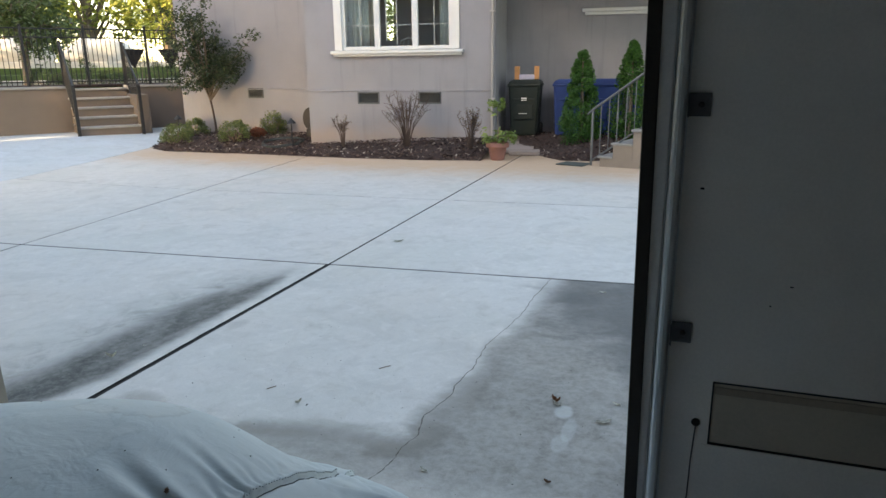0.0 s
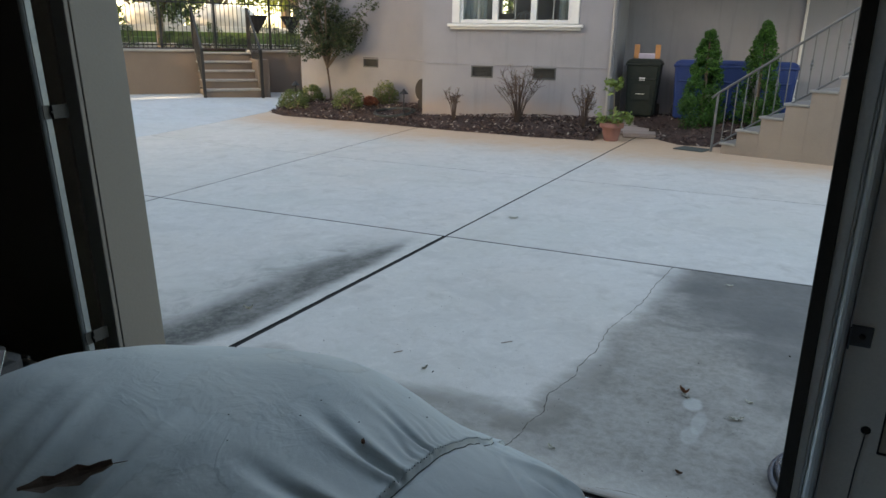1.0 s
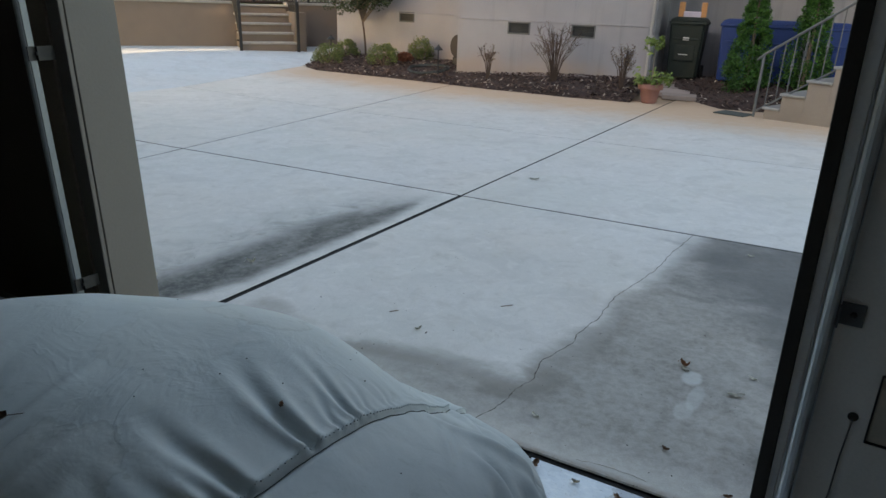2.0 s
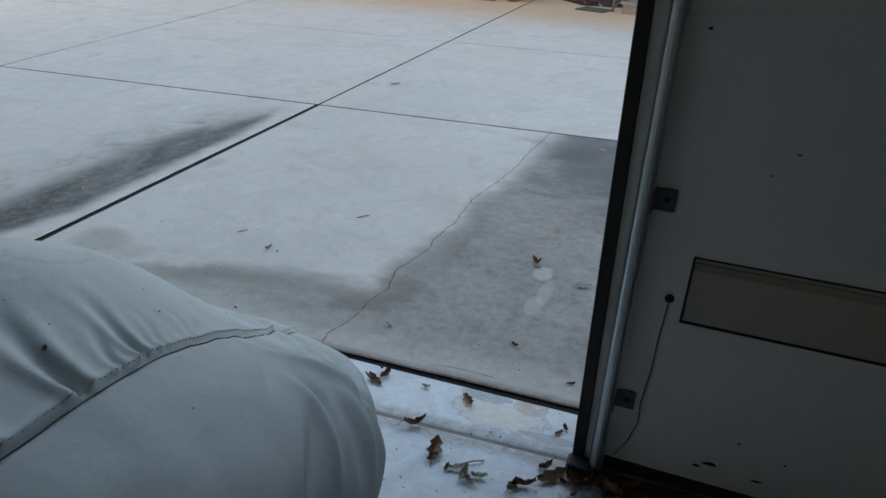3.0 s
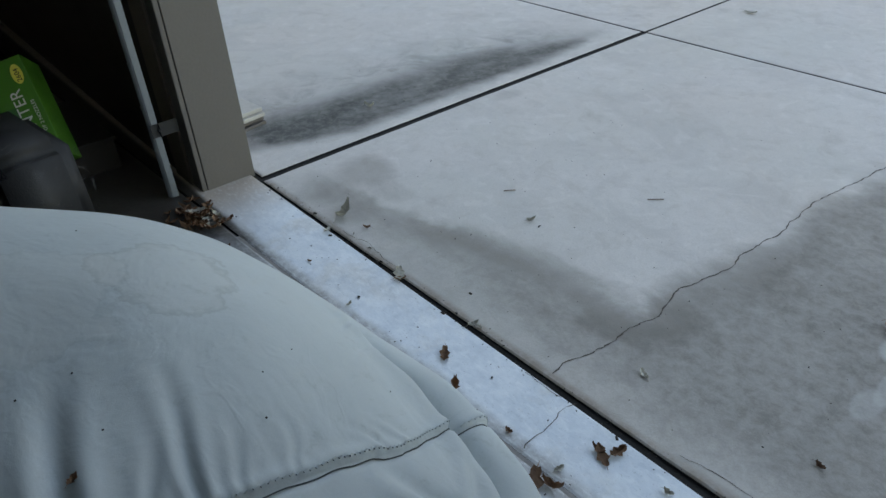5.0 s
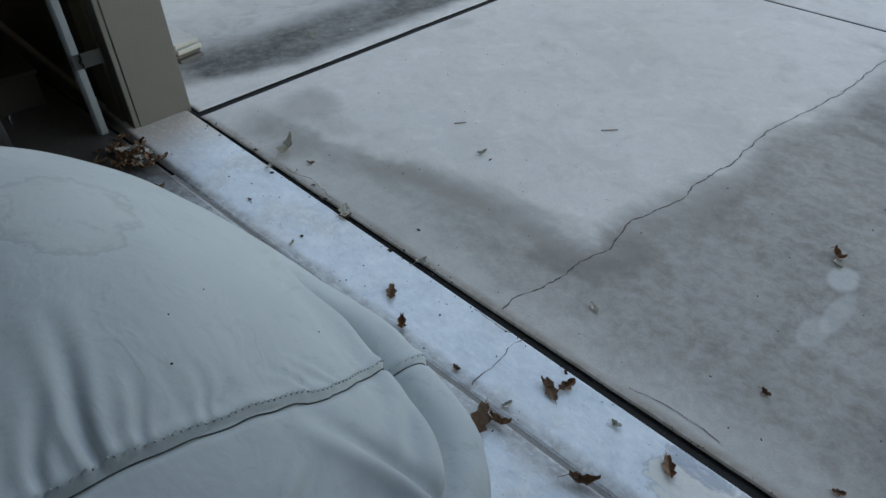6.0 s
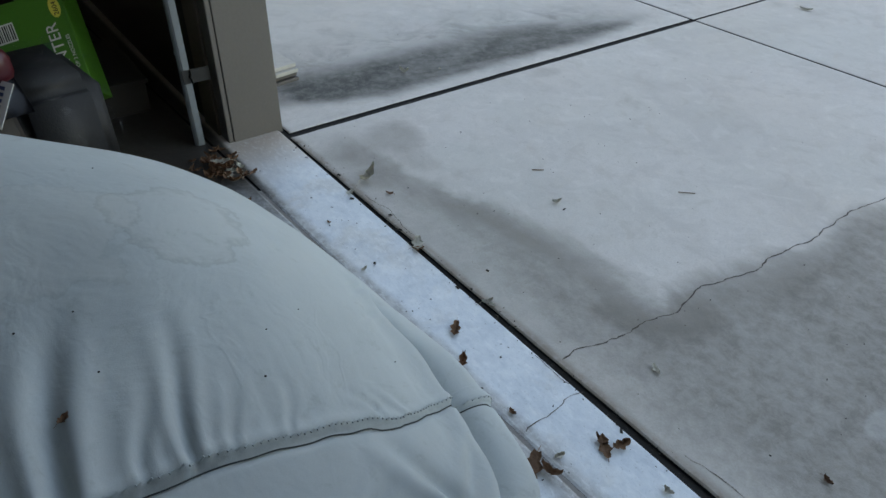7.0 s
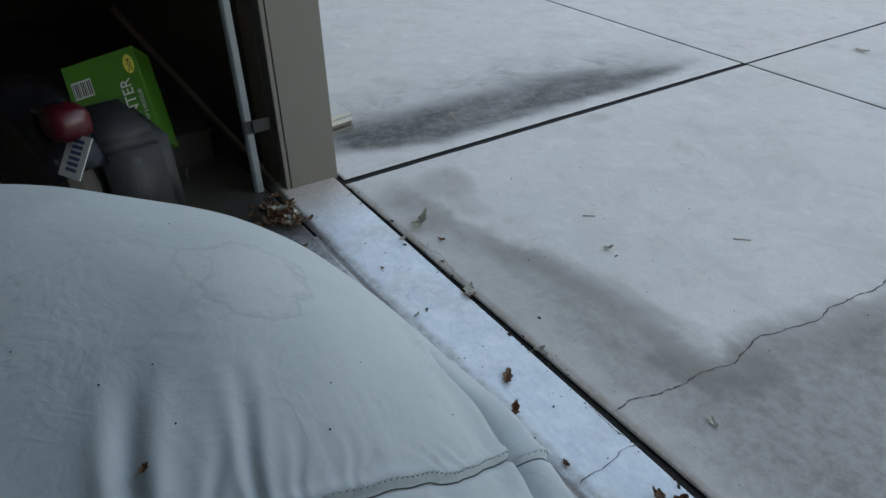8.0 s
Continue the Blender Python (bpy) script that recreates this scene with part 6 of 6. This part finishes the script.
for x, y, k, a, s, p in ((0.985, 0.558, 2, 60, 0.75, True), (2.095, 0.865, 3, -40, 0.95, False), (2.105, 0.84, 1, -50, 0.7, True), (2.315, 0.735, 1, 20, 0.85, True), (2.349, 0.905, 0, 170, 0.6, True), (1.718, 0.203, 0, 160, 0.6, True),
                        (2.168, 0.253, 2, -15, 0.6, False), (2.388, 0.115, 0, 30, 0.5, False), (-0.273, 0.755, 3, 15, 1.0, True), (-0.215, 0.93, 2, 15, 0.35, True), (0.475, 0.085, 3, 112, 1.5, True), (0.52, -0.02, 0, 110, 0.7, True), (0.605, 0.093, 2, 230, 0.6, False),
                        (0.913, 0.0, 1, -35, 1.05, True), (0.93, -0.012, 0, 60, 0.7, False), (1.257, 0.006, 2, 70, 0.75, True), (1.27, 0.012, 0, 10, 0.5, True), (1.292, -0.140, 1, -45, 0.8, False), (1.406, -0.205, 3, -40, 0.95, False), (0.922, -0.208, 2, 100, 0.5, True),
                        (0.639, -0.173, 2, 20, 0.4, False), (1.605, -0.203, 2, 0, 0.55, False), (1.808, -0.094, 1, 150, 0.85, False), (1.828, -0.060, 0, 80, 0.9, False), (1.79, -0.09, 3, 190, 0.6, False), (2.115, -0.08, 1, -50, 0.8, False), (2.003, -0.238, 3, 35, 1.05, False), (2.096, -0.311, 1, 100, 1.15, False),
                        (2.10, -0.34, 0, 60, 0.65, False), (1.972, -0.067, 2, 0, 0.6, True), (1.763, -0.198, 0, 80, 0.5, True), (1.753, -0.278, 1, -60, 1.3, False), (1.787, -0.248, 3, 10, 0.95, False), (2.15, -0.36, 2, 80, 0.55, False),
                        (2.13, 2.43, 0, 10, 0.7, True), (0.273, 3.462, 1, 5, 1.2, True), (2.413, -0.093, 2, 120, 0.55, False), (2.40, -0.12, 0, 50, 0.5, False), (2.42, -0.29, 1, 40, 1.2, False), (2.47, -0.28, 0, 100, 1.1, False),
                        (2.36, -0.345, 3, 10, 0.9, False), (2.5, -0.265, 2, 50, 1.2, False), (2.33, -0.36, 0, 70, 0.9, False), (2.56, -0.27, 1, 140, 1.0, False), (2.62, -0.25, 0, 30, 1.0, False), (2.18, -0.35, 1, 20, 0.8, True), (2.2, -0.37, 3, 80, 0.8, True), (2.24, -0.36, 0, 10, 0.8, True), (2.22, -0.385, 2, 150, 0.8, True)):
    leaf(x, y, k, a, s, p)
rng = random.Random(17)
for i in range(64):
    a, r = rng.uniform(0, 6.28), abs(rng.gauss(0, 1))
    x, y = 0.13 + 0.10 * r * math.cos(a), -0.335 + 0.05 * r * math.sin(a)
    leaf(x, y, rng.randrange(4), rng.uniform(0, 360), rng.uniform(0.5, 0.95), rng.random() < 0.12, max(0, 0.035 * (1 - r / 1.6)) * rng.random())
for i in range(26):
    leaf(rng.uniform(2.36, 2.95), rng.uniform(-0.34, -0.24), rng.randrange(4), rng.uniform(0, 360), rng.uniform(0.4, 0.9))
# one long leaf lying on the cover
p = on_cover(1.40, -1.40)
long_me = LEAVES[1][0].copy()
long_me.materials[0] = surface("old_leaf", (0.13, 0.085, 0.06), 0.7, 0.4, 40)
big = new("fallen_leaf", long_me)
big.matrix_world = Matrix.Translation(p + Vector((0, 0, 0.008))) @ pose(0, 0, 0, -24, 4, 236) @ Matrix.Diagonal((1.5, 0.8, 0.8, 1))
tagged(big, "long dry brown leaf resting on the fabric cover", "leaf", "fallen leaves")
scrap = new("fallen_leaf", LEAVES[2][0])
scrap.matrix_world = Matrix.Translation(on_cover(1.737, -1.058) + Vector((0, 0, 0.003))) @ pose(0, 0, 0, 20, 10, 130) @ Matrix.Diagonal((0.28, 0.26, 0.3, 1))
tagged(scrap, "small dark curled leaf scrap on the fabric cover", "leaf", "fallen leaves")

debris = thing("ground_debris", "scattered black crumbs, grit and seed husks", "debris", kind="stuff")
vsd, fsd = [], []
for i in range(620):
    zone = rng.random()
    if zone < 0.45:
        x, y = rng.uniform(-0.02, 2.45), rng.gauss(-0.004, 0.013)
    elif zone < 0.75:
        x, y = rng.uniform(-0.8, 2.6), abs(rng.gauss(0, 1.1)) + 0.03
    else:
        x, y = rng.uniform(0.1, 2.6), rng.uniform(-0.55, 0.03)
    s = rng.uniform(0.0008, 0.0024) if rng.random() < 0.93 else rng.uniform(0.003, 0.006)
    m = pose(x, y, gz(x) + s * 0.3, rng.uniform(0, 40), rng.uniform(0, 40), rng.uniform(0, 360))
    k = len(vsd)
    vsd += [m @ (Vector(q) * s) for q in ((-1.6, -0.6, 0), (1.4, -0.7, 0.1), (1.2, 0.8, 0), (-1, 0.7, 0.1), (0, 0, 0.9))]
    fsd += [(k, k + 1, k + 4), (k + 1, k + 2, k + 4), (k + 2, k + 3, k + 4), (k + 3, k, k + 4)]
tagged(part_data("grit", vsd, fsd, M_CRUMB, debris), kind="stuff")
for pts in ([(2.16, -0.35, 0), (2.21, -0.315, 0.004), (2.235, -0.30, 0)], [(1.19, 0.985, 0), (1.235, 1.025, 0.003)], [(0.765, 0.64, 0), (0.795, 0.675, 0.002)]):
    tw = mesh_ob("twig", tube([(x, y, gz(x) + 0.003 + z) for x, y, z in pts], 0.002, 5), M_TWIG)
    tagged(tw, "thin dry brown twig on the slab", "twig", "twigs")


def crack(pts, w, seed):
    """A wandering crack: a narrow dirt-filled line through the given places."""
    rng = random.Random(seed)
    line = []
    for (x0, y0), (x1, y1) in zip(pts, pts[1:]):
        n = max(3, int(math.hypot(x1 - x0, y1 - y0) / 0.011))
        for k in range(n):
            f = k / n
            g = f * f * (3 - 2 * f) * 0.5 + f * 0.5
            p = Vector((x0 + (x1 - x0) * f, y0 + (y1 - y0) * g))
            wob = Vector((noise.noise((p.x * 16, p.y * 16, seed * 3.7)), noise.noise((p.x * 16, p.y * 16, seed * 5.1 + 9)))) * 0.011
            fine = Vector((noise.noise((p.x * 60, p.y * 60, seed)), noise.noise((p.x * 60, p.y * 60, seed + 4)))) * 0.004
            line.append(p + wob + fine)
    line.append(Vector(pts[-1]))
    bm = bmesh.new()
    prev = None
    for k, p in enumerate(line):
        d = (line[min(k + 1, len(line) - 1)] - line[max(k - 1, 0)]).normalized()
        n = Vector((-d.y, d.x)) * w * rng.uniform(0.35, 1.3)
        cur = [bm.verts.new((p.x + s * n.x, p.y + s * n.y, gz(p.x) + 0.0012)) for s in (-1, 1)]
        if prev:
            bm.faces.new((prev[0], cur[0], cur[1], prev[1]))
        prev = cur
    return bm


part("crack", crack([(1.546, 0.03), (1.548, 0.09), (1.583, 0.215), (1.577, 0.33), (1.604, 0.44), (1.58, 0.60), (1.603, 0.69), (1.624, 0.79), (1.617, 0.93), (1.645, 1.12), (1.633, 1.25), (1.628, 1.39), (1.655, 1.6), (1.70, 1.85), (1.715, 2.25), (1.754, 2.66)], 0.0021, 1), M_CRACK, drive, "wandering hairline crack")
part("crack", crack([(1.659, -0.014), (1.654, -0.067), (1.667, -0.144), (1.666, -0.213)], 0.0011, 2), M_CRACK, floor)
part("crack", crack([(1.49, -0.022), (1.55, -0.03), (1.585, -0.028), (1.62, -0.02)], 0.0011, 3), M_CRACK, floor)
part("crack", crack([(1.93, 0.05), (2.006, 0.062), (2.093, 0.062), (2.16, 0.055)], 0.0010, 4), M_CRACK, drive)
part("crack", crack([(0.56, 0.016), (0.66, 0.03), (0.78, 0.028), (0.86, 0.022)], 0.0009, 5), M_CRACK, drive)

coil = thing("hose_coil", "coil of dark blue-black hose lying on concrete beside the doorway", "hose", at=pose(2.66, 0.38, gz(2.66) + 0.005))
M_BLUEHOSE = surface("blue_black_hose", (0.03, 0.035, 0.055), 0.3, 0.3, 20)
for r, z, dx, dy in ((0.205, 0.014, 0, 0), (0.195, 0.038, 0.01, 0.005), (0.15, 0.016, 0.015, -0.01), (0.145, 0.04, 0.0, 0.015), (0.10, 0.02, 0.02, 0.0)):
    part("loop", tube([(dx + r * math.cos(6.283 * k / 40), dy + r * math.sin(6.283 * k / 40), z + 0.004 * math.sin(k * 0.5)) for k in range(41)], 0.0125, 8), M_BLUEHOSE, coil, smooth=True)
for i in range(5):
    leaf(2.52 + 0.03 * i * (1 if i % 2 else -0.3), 0.36 + 0.03 * (i % 3), i % 4, i * 70, 0.8, i % 2 == 0, 0.05)
stack = thing("timber_stack", "short stack of pale grooved timber offcuts on the drive", "timber", at=pose(-0.665, 0.205, gz(-0.70), 0, 0, 8))
for k in range(4):
    part("board", box(-0.22, 0.2 - 0.015 * (k % 2), -0.06, 0.06, 0.022 * k, 0.022 * k + 0.019, 0.003), M_PALESTONE if k > 1 else M_JAMB, stack)

# ---- things in the dark corner ----
M_PLANTERBOX = surface("green_print", (0.048, 0.175, 0.018), 0.5, 0.12, 8)

CX, CY = Vector((0.366, 0.89, 0.27)).normalized(), Vector((-0.654, -0.03, 0.757))
CZ = CX.cross(CY).normalized()
CY = CZ.cross(CX)
CM = Matrix.Translation((-0.54, -0.73, 0.315)) @ Matrix((CX, CY, CZ)).transposed().to_4x4()
carton = thing("seed_carton", "bright green printed cardboard carton leaning in the corner", "carton", at=CM)
part("box", box(-0.15, 0.15, -0.2, 0.2, -0.16, 0.0, 0.004), M_PLANTERBOX, carton)
part("flap", box(-0.15, 0.15, 0.2, 0.203, -0.16, -0.002, 0.001), M_PLANTERBOX, carton)
part("barcode_field", box(-0.13, -0.05, 0.06, 0.13, 0.0005, 0.0015), M_WHITE, carton, "white barcode field")
bm = bmesh.new()
for k in range(9):
    add_box(bm, -0.127 + 0.0085 * k, -0.127 + 0.0085 * k + (0.005 if k % 3 else 0.003), 0.066, 0.124, 0.0016, 0.0022)
part("barcode", bm, M_CRUMB, carton)
part("number_disc", lathe([(0.026, 0.0), (0.026, 0.001)], 20, pose(0.115, 0.135, 0.001) @ Matrix.Diagonal((0.8, 1.5, 1, 1))), surface("yellow_print", (0.70, 0.62, 0.10), 0.5, 0.1), carton, "yellow number oval")
part("picture", box(-0.02, 0.06, -0.02, 0.02, 0.0005, 0.0015), surface("dark_green_print", (0.03, 0.12, 0.03), 0.5, 0.2), carton, "dark green printed square")


def lettering(text, size, m, material, parent, name="lettering"):
    cu = bpy.data.curves.new(name, "FONT")
    cu.body, cu.size, cu.extrude = text, size, 0.0005
    cu.materials.append(material)
    ob = new(name, cu)
    ob.parent = parent
    ob.matrix_local = m
    return ob


lettering("PLANTER", 0.062, pose(0.10, -0.175, 0.002, 0, 0, 90), M_WHITE, carton)
lettering("OF 2 NOZZLES", 0.019, pose(0.13, -0.10, 0.002, 0, 0, 90), M_WHITE, carton)
lettering("2604", 0.026, pose(0.125, 0.104, 0.003, 0, 0, 90), M_CRUMB, carton)
M_OLDCRATE = surface("old_crate_wood", (0.018, 0.014, 0.012), 0.9, 0.3, 6)
crate = thing("dark_crate", "dark wooden crate under the carton", "crate", at=pose(-0.78, -0.66, gz(-0.78)))
part("side", box(-0.25, 0.25, -0.28, 0.28, 0.0, 0.13, 0.006), M_OLDCRATE, crate)
part("lid", box(-0.26, 0.26, -0.29, 0.29, 0.13, 0.15, 0.004), M_OLDCRATE, crate)

M_TUB = surface("dark_tub", (0.014, 0.014, 0.015), 0.7, 0.2, 8)
M_FILM, _n, _l, _b = nodes_of("clear_film")
_b.inputs["Base Color"].default_value = (0.36, 0.36, 0.39, 1)
_b.inputs["Roughness"].default_value = 0.15
_g = noise_node(M_FILM.node_tree, 16, 4, 0.7, _n.new("ShaderNodeNewGeometry").outputs["Position"], 1.2)
_l.new(step_between(M_FILM.node_tree, _g, 0.54, 0.74, 0.0, 0.14), _b.inputs["Alpha"])
tub = thing("wrapped_tub", "dark grey plastic tub wrapped in clear wrinkled film", "tub", at=pose(-0.22, -0.80, gz(-0.2), 0, 0, 8))
bm = box(-0.24, 0.24, -0.15, 0.15, 0.0, 0.40)
for v in bm.verts:
    if v.co.z > 0.2:
        v.co.x *= 0.86
bmesh.ops.bevel(bm, geom=bm.edges[:], offset=0.05, segments=4, affect="EDGES")
part("tub", bm, M_TUB, tub, smooth=True)
bm = box(-0.265, 0.265, -0.172, 0.172, 0.004, 0.43)
for v in bm.verts:
    if v.co.z > 0.2:
        v.co.x *= 0.76
bmesh.ops.subdivide_edges(bm, edges=bm.edges[:], cuts=14, use_grid_fill=True)
for v in bm.verts:
    c = Vector((0, 0, 0.2))
    d = v.co - c
    v.co = c + d * (0.965 + 0.055 * noise.noise(v.co * 14) + 0.02 * noise.noise(v.co * 34))
    v.co.z = max(0.003, v.co.z)
part("film", bm, M_FILM, tub, "clear crinkled plastic film", True)

# ---- motorcycle tail ----
bike = thing("motorcycle", "black motorcycle tail with red lamp, parked in the dark", "motorcycle", at=pose(-0.043, -1.044, gz(-0.1), 0, 0, 18))
wheel = part("wheel", lathe([(0.19, -0.05), (0.26, -0.06), (0.3, -0.035), (0.305, 0), (0.3, 0.035), (0.26, 0.06), (0.19, 0.05)], 36, pose(0, 0, 0.305, 90, 0, 0)), M_RUBBER, bike)
part("rim", lathe([(0.03, -0.04), (0.2, -0.03), (0.2, 0.03), (0.03, 0.04)], 28, pose(0, 0, 0.305, 90, 0, 0)), M_ZINC, wheel)
bm = bmesh.new()
rows = []
for k in range(15):
    a = radians(150 - k * 9.0)
    rows.append([bm.verts.new((0.345 * math.cos(a), w, 0.305 + (0.345 - 0.9 * abs(w) ** 1.6) * math.sin(a))) for w in (-0.085, -0.05, 0, 0.05, 0.085)])
for a, b in zip(rows, rows[1:]):
    for k in range(4):
        bm.faces.new((a[k], a[k + 1], b[k + 1], b[k]))
bmesh.ops.solidify(bm, geom=bm.faces, thickness=0.006)
M_BLACKGLOSS = surface("black_gloss_paint", (0.012, 0.012, 0.014), 0.18, 0.2, 8, relief=0.02)
part("fender", bm, M_BLACKGLOSS, bike, smooth=True)
M_RED, _n, _l, _b = nodes_of("red_lens")
_b.inputs["Base Color"].default_value = (0.055, 0.001, 0.004, 1)
_b.inputs["Roughness"].default_value = 0.38
lamp = part("tail_lamp", box(0.255, 0.375, -0.058, 0.058, 0.558, 0.65, 0.032), M_RED, bike, "red tail lamp lens", True)
part("lamp_housing", box(0.2, 0.275, -0.045, 0.045, 0.568, 0.638, 0.015), M_BLACKGLOSS, lamp)
part("bracket", tube([(0.15, 0, 0.59), (0.24, 0, 0.598)], 0.02), M_BLACKGLOSS, bike)
PU = Vector((0.30, -0.53, -0.79)).normalized()
PV = Vector((0.86, 0.36, -0.1)).normalized()
PN = PU.cross(PV).normalized()
PV = PN.cross(PU)
PM = Matrix.Translation((0.319, -0.955, 0.523)) @ Matrix((PU, PV, PN)).transposed().to_4x4()
PL = pose(-0.043, -1.044, gz(-0.1), 0, 0, 18).inverted() @ PM
plate = part("number_plate", box(-0.062, 0.062, -0.046, 0.046, -0.001, 0.001, 0, PL), M_WHITE, bike, "white number plate")
bm = bmesh.new()
for s in (-1, 1):
    for k in range(6):
        add_box(bm, -0.048 + 0.0165 * k, -0.038 + 0.0165 * k, -0.022, 0.022, s * 0.0016 - 0.0003, s * 0.0016 + 0.0003, 0, PL)
part("plate_bar", bm, surface("plate_blue", (0.05, 0.07, 0.16), 0.5, 0.1), plate)
